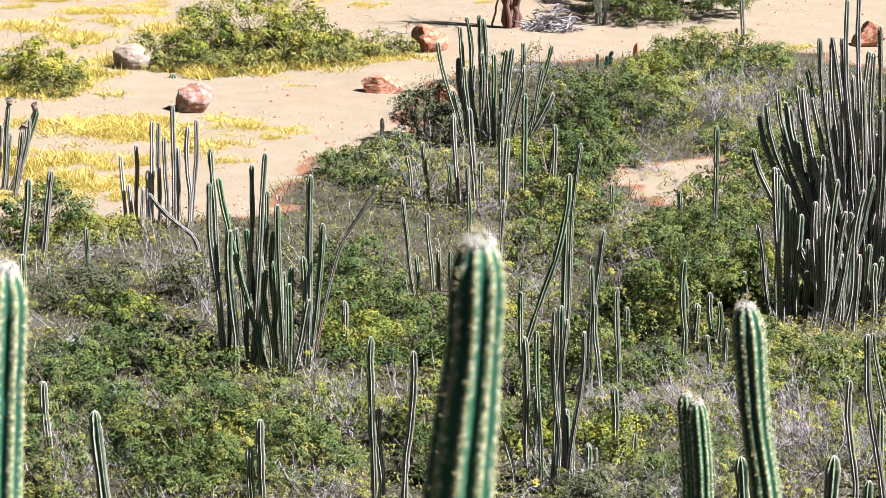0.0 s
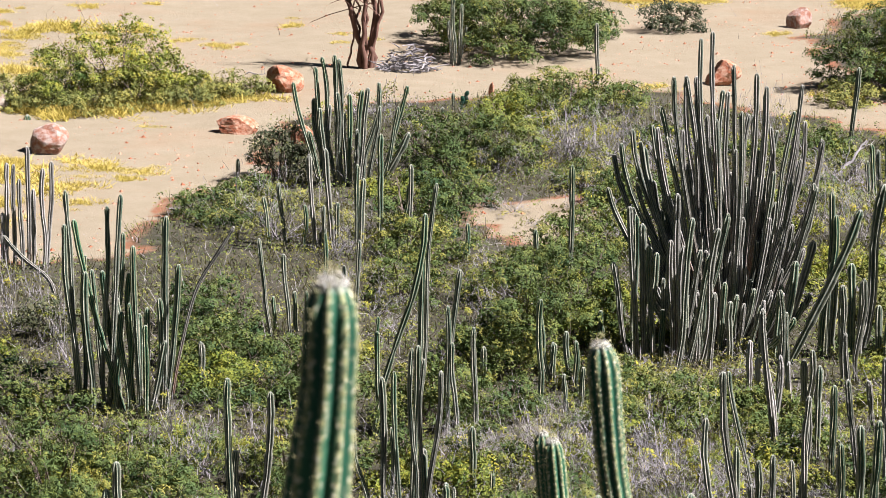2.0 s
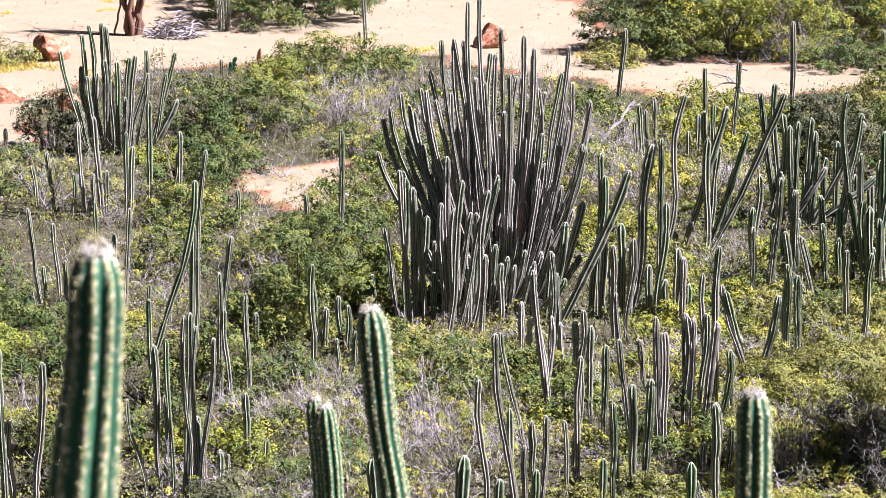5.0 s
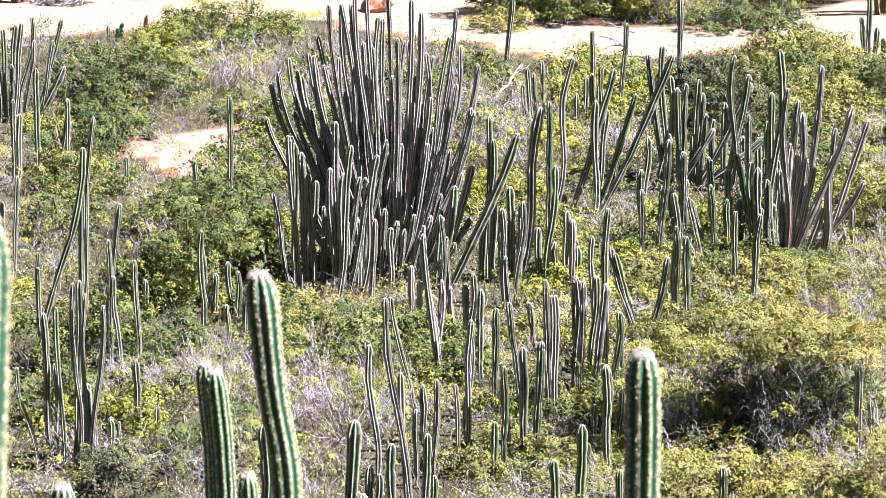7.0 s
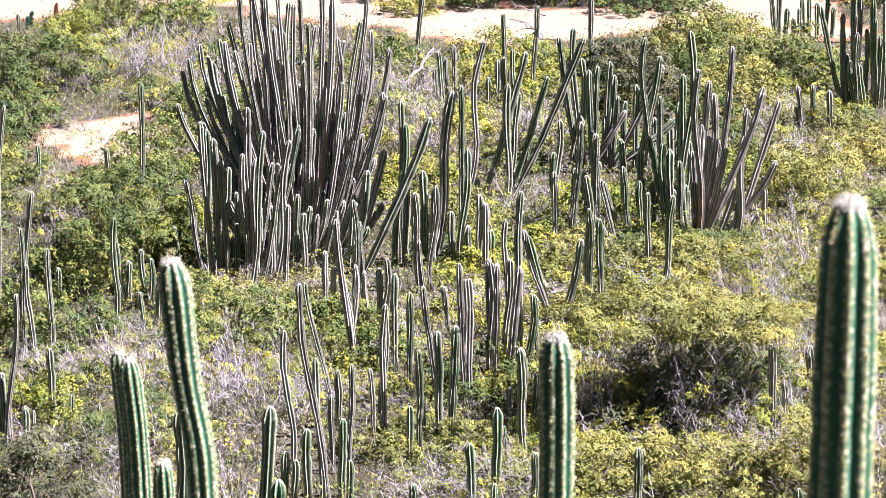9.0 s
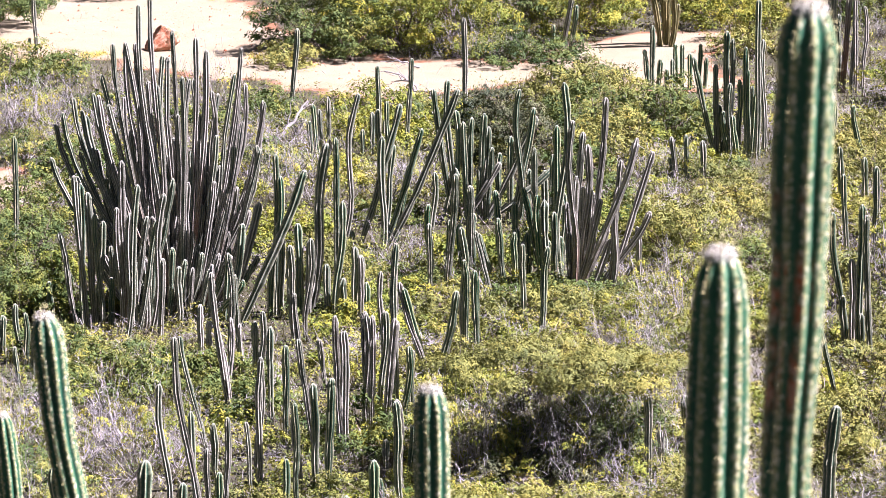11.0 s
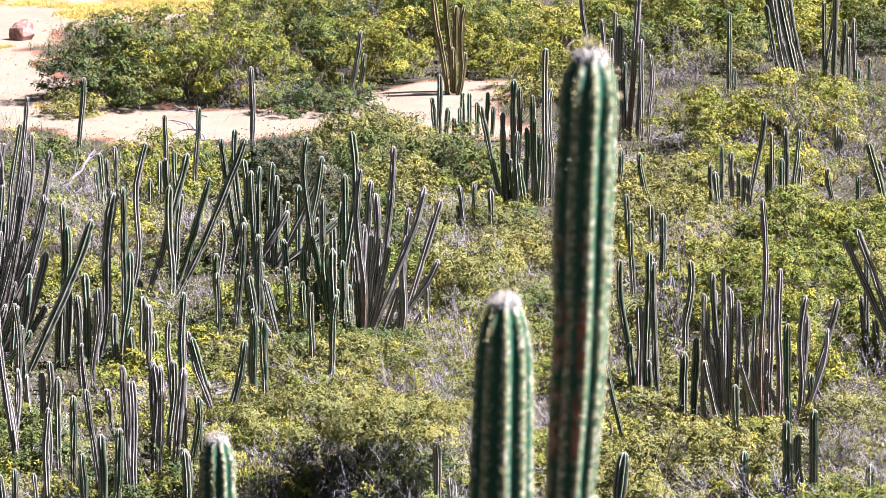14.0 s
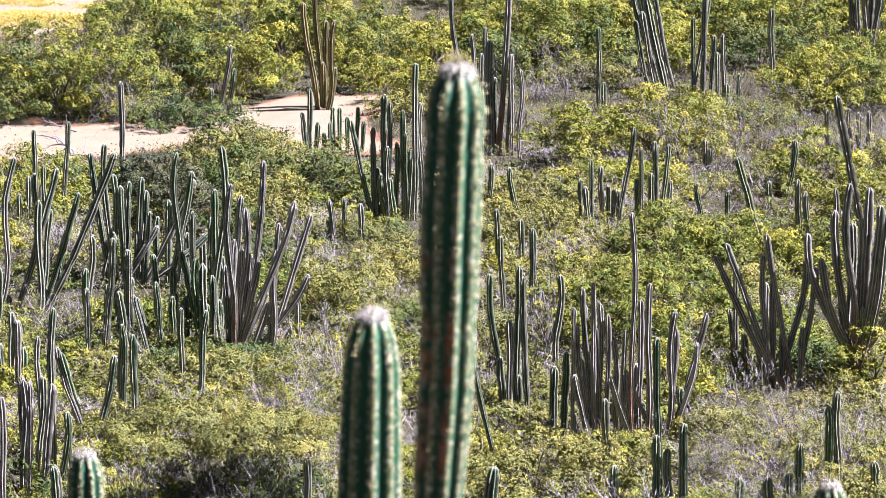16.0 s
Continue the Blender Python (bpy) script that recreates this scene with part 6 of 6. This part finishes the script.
for _ in range(34):
    y = filler.uniform(88, 106)
    x = filler.uniform(0.06, 0.30) * y
    if not is_sand(x, y):
        shrub(filler.choice("llg"), x, y, filler.uniform(1.3, 2.0), filler.uniform(1.1, 1.9))

# a low mat of small-leaved plants over the scrub's floor
def undergrowth(seed, count, tint, phase, tall):
    rng = np.random.default_rng(seed)
    spots = []
    while len(spots) < count:
        y = rng.uniform(40, 106)
        x = rng.uniform(-0.29, 0.29) * y
        lump = noise.noise((x * 0.75, y * 0.75, phase)) + 0.5 * noise.noise((x * 2.3, y * 2.3, phase))
        if lump < rng.uniform(-0.5, 0.15) or SANDY[min(int((y - 40) * 2), 131), min(int((x + 31) * 2), 123)]:
            continue
        z = ground_height(x, y) + tall * (0.35 + 0.9 * max(lump, 0)) * (1 - rng.uniform() ** 2 * 0.9)
        spots.append((x, y, z))
    spots = np.array(spots)
    normal = unit(np.array([0.1, -0.1, 0.7]) + rng.normal(0, 0.55, (count, 3)))
    me = mesh("undergrowth", *leaves(rng, spots, normal, 0.055, 0.030), M_LEAF[tint])
    values(me, "spray", np.repeat([0.5 + 0.7 * noise.noise((a * 4.0, b * 4.0, phase)) for a, b, _ in spots], 3))
    return me


SANDY = np.array([[is_sand(-31 + i / 2 + 0.25, 40 + j / 2 + 0.25) for i in range(124)] for j in range(132)])
for seed, count, tint, phase, tall, words in ((601, 45000, "y", 11.0, 0.42, "low mat of yellow-green small-leaved plants"), (602, 125000, "g", 23.0, 0.46, "low mat of green small-leaved plants"), (603, 35000, "o", 37.0, 0.28, "low mat of dry olive plants")):
    tagged(new("undergrowth", undergrowth(seed, count, tint, phase, tall)), words, "undergrowth", kind="stuff")

# dry grass and fallen sticks all over the scrub's floor
rng = np.random.default_rng(77)
foot = []
while len(foot) < 80000:
    y = rng.uniform(40, 104)
    x = rng.uniform(-0.29, 0.29) * y
    if noise.noise((x * 0.9, y * 0.9, 2.0)) > -0.1 and not is_sand(x, y):
        foot.append((x, y, ground_height(x, y) - 0.01))
foot = np.array(foot)
n = len(foot)
side = unit(rng.normal(size=(n, 3)) * np.array([1, 1, 0]))
rise = unit(rng.normal(0, 0.6, (n, 3)) * np.array([1, 1, 0]) + np.array([0, 0, 1.0]))
tall = rng.uniform(0.08, 0.34, (n, 1))
pts = np.stack([foot - side * 0.012, foot + side * 0.012, foot + rise * tall], 1).reshape(-1, 3)
tagged(new("dry_grass", mesh("dry_grass", pts, np.arange(3 * n).reshape(n, 3), M_LITTER)), "thin dry straw grass between the shrubs", "grass", kind="stuff")
rows = []
while len(rows) < 26000:
    y = rng.uniform(40, 104)
    x = rng.uniform(-0.29, 0.29) * y
    if is_sand(x, y) and rng.uniform() > 0.04:
        continue
    p = np.array([x, y, ground_height(x, y) + rng.uniform(0.0, 0.12)])
    q = p + np.array([*(rng.normal(0, 0.22, 2)), rng.uniform(-0.04, 0.34)]) * rng.uniform(0.4, 1.2)
    rows.append((*p, *q, rng.uniform(0.003, 0.007), 0.002))
tagged(new("fallen_sticks", mesh("fallen_sticks", *tubes(rows, 2), M_TWIG)), "bleached grey sticks fallen among the shrubs", "sticks", kind="stuff")


# ---- rocks ----
def rock(x, y, width, height, tone):
    made[0] += 1
    bm = bmesh.new()
    bmesh.ops.create_icosphere(bm, subdivisions=4, radius=1.0)
    pick = random.Random(made[0])
    cuts = [(Vector((pick.gauss(0, 1), pick.gauss(0, 1), pick.gauss(0, 0.7))).normalized(), pick.uniform(0.55, 0.88)) for _ in range(11)]
    for v in bm.verts:
        p = v.co.copy()
        for n_cut, d_cut in cuts:
            over = p.dot(n_cut) - d_cut
            if over > 0:
                p -= n_cut * over
        k = 1.10 + 0.12 * noise.noise(p * 1.1 + Vector((made[0], 0, 0))) + 0.05 * noise.noise(p * 4.7) + 0.035 * noise.noise(p * 11.0)
        v.co = p * k
        v.co.z = max(v.co.z, -0.62)
    me = bpy.data.meshes.new("rock")
    bm.to_mesh(me)
    bm.free()
    me.materials.append(M_ROCK if tone > 0.7 else M_ROCK_GREY if tone > 0.2 else M_ROCK_PALE)
    ob = new("rock", me)
    ob.scale = (width / 2, width / 2.3, height / 1.62)
    ob.location = (x, y, ground_height(x, y) + height * 0.36)
    tagged(ob, "rust-red boulder lying on pale sand" if tone > 0.7 else "grey and red boulder on the sand" if tone > 0.2 else "bleached pale boulder on the ground", "rock", "boulders")


rock(-12.51, 81.94, 0.92, 0.58, 1)
rock(-12.66, 76.35, 0.88, 0.36, 1)
rock(-16.26, 73.78, 0.92, 0.57, 0.5)
rock(-18.74, 78.53, 0.95, 0.50, 0)
rock(-11.06, 75.18, 0.48, 0.40, 0.8)
rock(-2.36, 84.23, 0.81, 0.56, 1)
rock(-0.67, 93.35, 0.62, 0.56, 0.5)
rock(-7.62, 81.91, 0.14, 0.30, 1)
rock(3.50, 46.95, 0.42, 0.24, -1)

# pebbles and crumbs of red earth over the sand
rng = np.random.default_rng(88)
chips = []
while len(chips) < 5200:
    y = rng.uniform(56, 104)
    x = rng.uniform(-0.29, 0.2) * y
    if is_sand(x, y) and noise.noise((x * 0.5, y * 0.35, 9.0)) > rng.uniform(-0.25, 0.35):
        chips.append((x, y, ground_height(x, y), 0.012 + 0.05 * rng.uniform() ** 5))
chips = np.array(chips)
shape = np.array([(1, 0, 0), (0, 1, 0), (-1, 0, 0), (0, -1, 0), (0, 0, 0.8)], dtype=float)
pts = chips[:, None, :3] + shape[None] * chips[:, None, 3:4] * rng.uniform(0.6, 1.3, (len(chips), 5, 1))
tri = (np.arange(len(chips))[:, None, None] * 5 + np.array([[0, 1, 4], [1, 2, 4], [2, 3, 4], [3, 0, 4]])[None]).reshape(-1, 3)
tagged(new("pebbles", mesh("pebbles", pts.reshape(-1, 3), tri, M_ROCK)), "small red-brown pebbles scattered on the sand", "pebbles", kind="stuff")


# ---- bare tree, brush and dead wood ----
def sticks_thing(name, rows, material, label, category, sides=5):
    return tagged(new(name, mesh(name, *tubes(rows, sides), material)), label, category)


def red_tree(x, y):
    rng = np.random.default_rng(901)
    z = ground_height(x, y)
    tree = new("bare_tree")
    tree.location = (x, y, z)
    tagged(tree, "bare red-brown tree with several leaning trunks on sand", "tree")
    for foot, top, r in (((-0.05, 0), (-0.62, 2.6), 0.10), ((0.08, 0.1), (0.30, 2.7), 0.11), ((0.0, -0.1), (-0.15, 2.9), 0.09), ((0.1, 0), (0.55, 2.5), 0.07), ((-0.42, 0.1), (-0.30, 1.6), 0.035), ((0.02, 0.1), (-0.38, 2.2), 0.05), ((0.05, -0.05), (0.1, 2.8), 0.06), ((-0.08, 0.0), (-0.5, 2.0), 0.03), ((0.14, 0.0), (0.42, 2.3), 0.05)):
        rows = limb(rng, (foot[0], foot[1], -0.1), (top[0], foot[1] + 0.2, top[1]), r * 0.8, r * 0.5, 9, 0.045)
        part("trunk", mesh("trunk", *sweep(rows, 8), M_TRUNK, True), tree)
    rows = []
    for _ in range(60):
        p = np.array([rng.uniform(-0.6, 0.5), rng.uniform(-0.2, 0.3), rng.uniform(1.6, 2.8)])
        rows += limb(rng, p, p + rng.normal(0, 0.5, 3) + np.array([0, 0, 0.5]), 0.018, 0.006, 3, 0.05)
    part("branch_frame", mesh("branch_frame", *tubes(rows), M_TRUNK), tree)


red_tree(-11.0, 85.4)


def brush_pile(x, y, wide, high):
    rng = np.random.default_rng(902)
    rows = []
    z = ground_height(x, y)
    for _ in range(260):
        w, r = rng.uniform(0, 6.28), wide / 2 * math.sqrt(rng.uniform())
        a = np.array([x + r * math.cos(w), y + r * math.sin(w) * 0.7, z + high * (1 - (2 * r / wide) ** 2) * rng.uniform(0, 1)])
        w = rng.uniform(0, 6.28)
        d = np.array([math.cos(w), math.sin(w), rng.uniform(-0.25, 0.35)]) * rng.uniform(0.15, 0.45)
        b = a + d
        b[2] = max(b[2], z + 0.01)
        rows += limb(rng, a, b, rng.uniform(0.008, 0.028), 0.006, 2, 0.03)
    sticks_thing("brushwood", rows, M_TWIG, "heap of cut grey brushwood on the sand", "brush pile")


brush_pile(-10.0, 85.3, 1.35, 0.6)


def fallen_branch(x, y, turn, length, thick, rise, label):
    made[0] += 1
    rng = np.random.default_rng(made[0])
    thing = new("fallen_branch")
    thing.location = (x, y, ground_height(x, y) + thick * 0.8)
    tagged(thing, label, "branch")
    d = np.array([math.cos(turn), math.sin(turn), rise])
    p, q = np.zeros(3), d * length
    rows = limb(rng, p, q, thick, thick * 0.45, 8, 0.04 * length)
    part("limb", mesh("limb", *sweep(rows), M_TWIG, True), thing)
    for _ in range(7):
        row = rows[rng.integers(2, 8)]
        a = np.array(row[:3])
        b = a + (d + rng.normal(0, 0.6, 3)) * length * rng.uniform(0.15, 0.4)
        b[2] = max(b[2], -thick * 0.5)
        part("twig", mesh("twig", *sweep(limb(rng, a, b, thick * 0.4, 0.004, 4, 0.02), 4), M_TWIG, True), thing)


fallen_branch(-12.60, 67.85, 0.10, 0.20, 0.022, 0.05, "short dark stick on the sand")
fallen_branch(3.73, 77.35, 2.60, 1.24, 0.029, 0.35, "bare dead branch standing over the sand")
fallen_branch(0.23, 72.24, 0.75, 0.93, 0.039, 0.80, "pale dead cactus arm leaning in the scrub")
fallen_branch(0.63, 73.47, -1.00, 0.71, 0.024, 0.50, "thin grey dead branch in the scrub")
fallen_branch(1.22, 55.36, 0.05, 0.33, 0.027, 0.02, "grey dead log propped between cactus stems")
fallen_branch(2.89, 49.22, -0.15, 0.65, 0.032, 0.02, "bleached log lying under the shrub")
fallen_branch(3.27, 48.44, -0.25, 1.01, 0.021, 0.15, "pale crooked branch under the shrub")
fallen_branch(-7.54, 77.62, -0.50, 1.50, 0.025, 0.12, "pale dead branch along the shrub edge")
fallen_branch(-5.17, 47.58, -1.20, 0.63, 0.021, 0.30, "dry branch by the cactus clump")
fallen_branch(-8.72, 49.14, -1.30, 0.86, 0.027, 0.40, "bleached crooked dead branch")
fallen_branch(-8.46, 47.99, -1.90, 0.79, 0.024, 0.30, "bleached crooked dead branch")
fallen_branch(-13.70, 84.15, 0.00, 0.63, 0.018, 0.00, "dark stick on the sand")
fallen_branch(3.62, 76.97, 2.40, 0.91, 0.021, 0.50, "bare thorny branch over the sand")
fallen_branch(3.58, 81.36, 2.80, 0.78, 0.022, 0.30, "bare thorny branch by the sand")


def prickly_pear(x, y):
    """A small cactus of flat oval pads."""
    rng = np.random.default_rng(905)
    plant = new("prickly_pear")
    plant.location = (x, y, ground_height(x, y))
    tagged(plant, "small prickly pear of flat green pads on sand", "cactus")
    at = np.array([0.0, 0.0, 0.0])
    for k in range(6):
        bm = bmesh.new()
        bmesh.ops.create_uvsphere(bm, u_segments=10, v_segments=8, radius=1.0)
        me = bpy.data.meshes.new("pad")
        tip = at + np.array([0.06 if k % 2 else -0.03, 0, 0.095])
        m = Matrix.Translation((at + tip) / 2) @ Matrix.Rotation(math.atan2(tip[0] - at[0], tip[2] - at[2]), 4, "Y") @ Matrix.Diagonal((0.05, 0.015, 0.07, 1))
        bmesh.ops.transform(bm, matrix=m, verts=bm.verts)
        bm.to_mesh(me)
        bm.free()
        values(me, "rib", np.zeros(len(me.vertices)))
        values(me, "tone", np.full(len(me.vertices), 0.2))
        values(me, "along", np.ones(len(me.vertices)))
        values(me, "wool", np.zeros(len(me.vertices)))
        me.materials.append(M_STEM)
        part("pad", me, plant)
        at = tip if k % 3 != 2 else np.array([0.05, 0.02, 0.12])


prickly_pear(-8.1, 79.9)
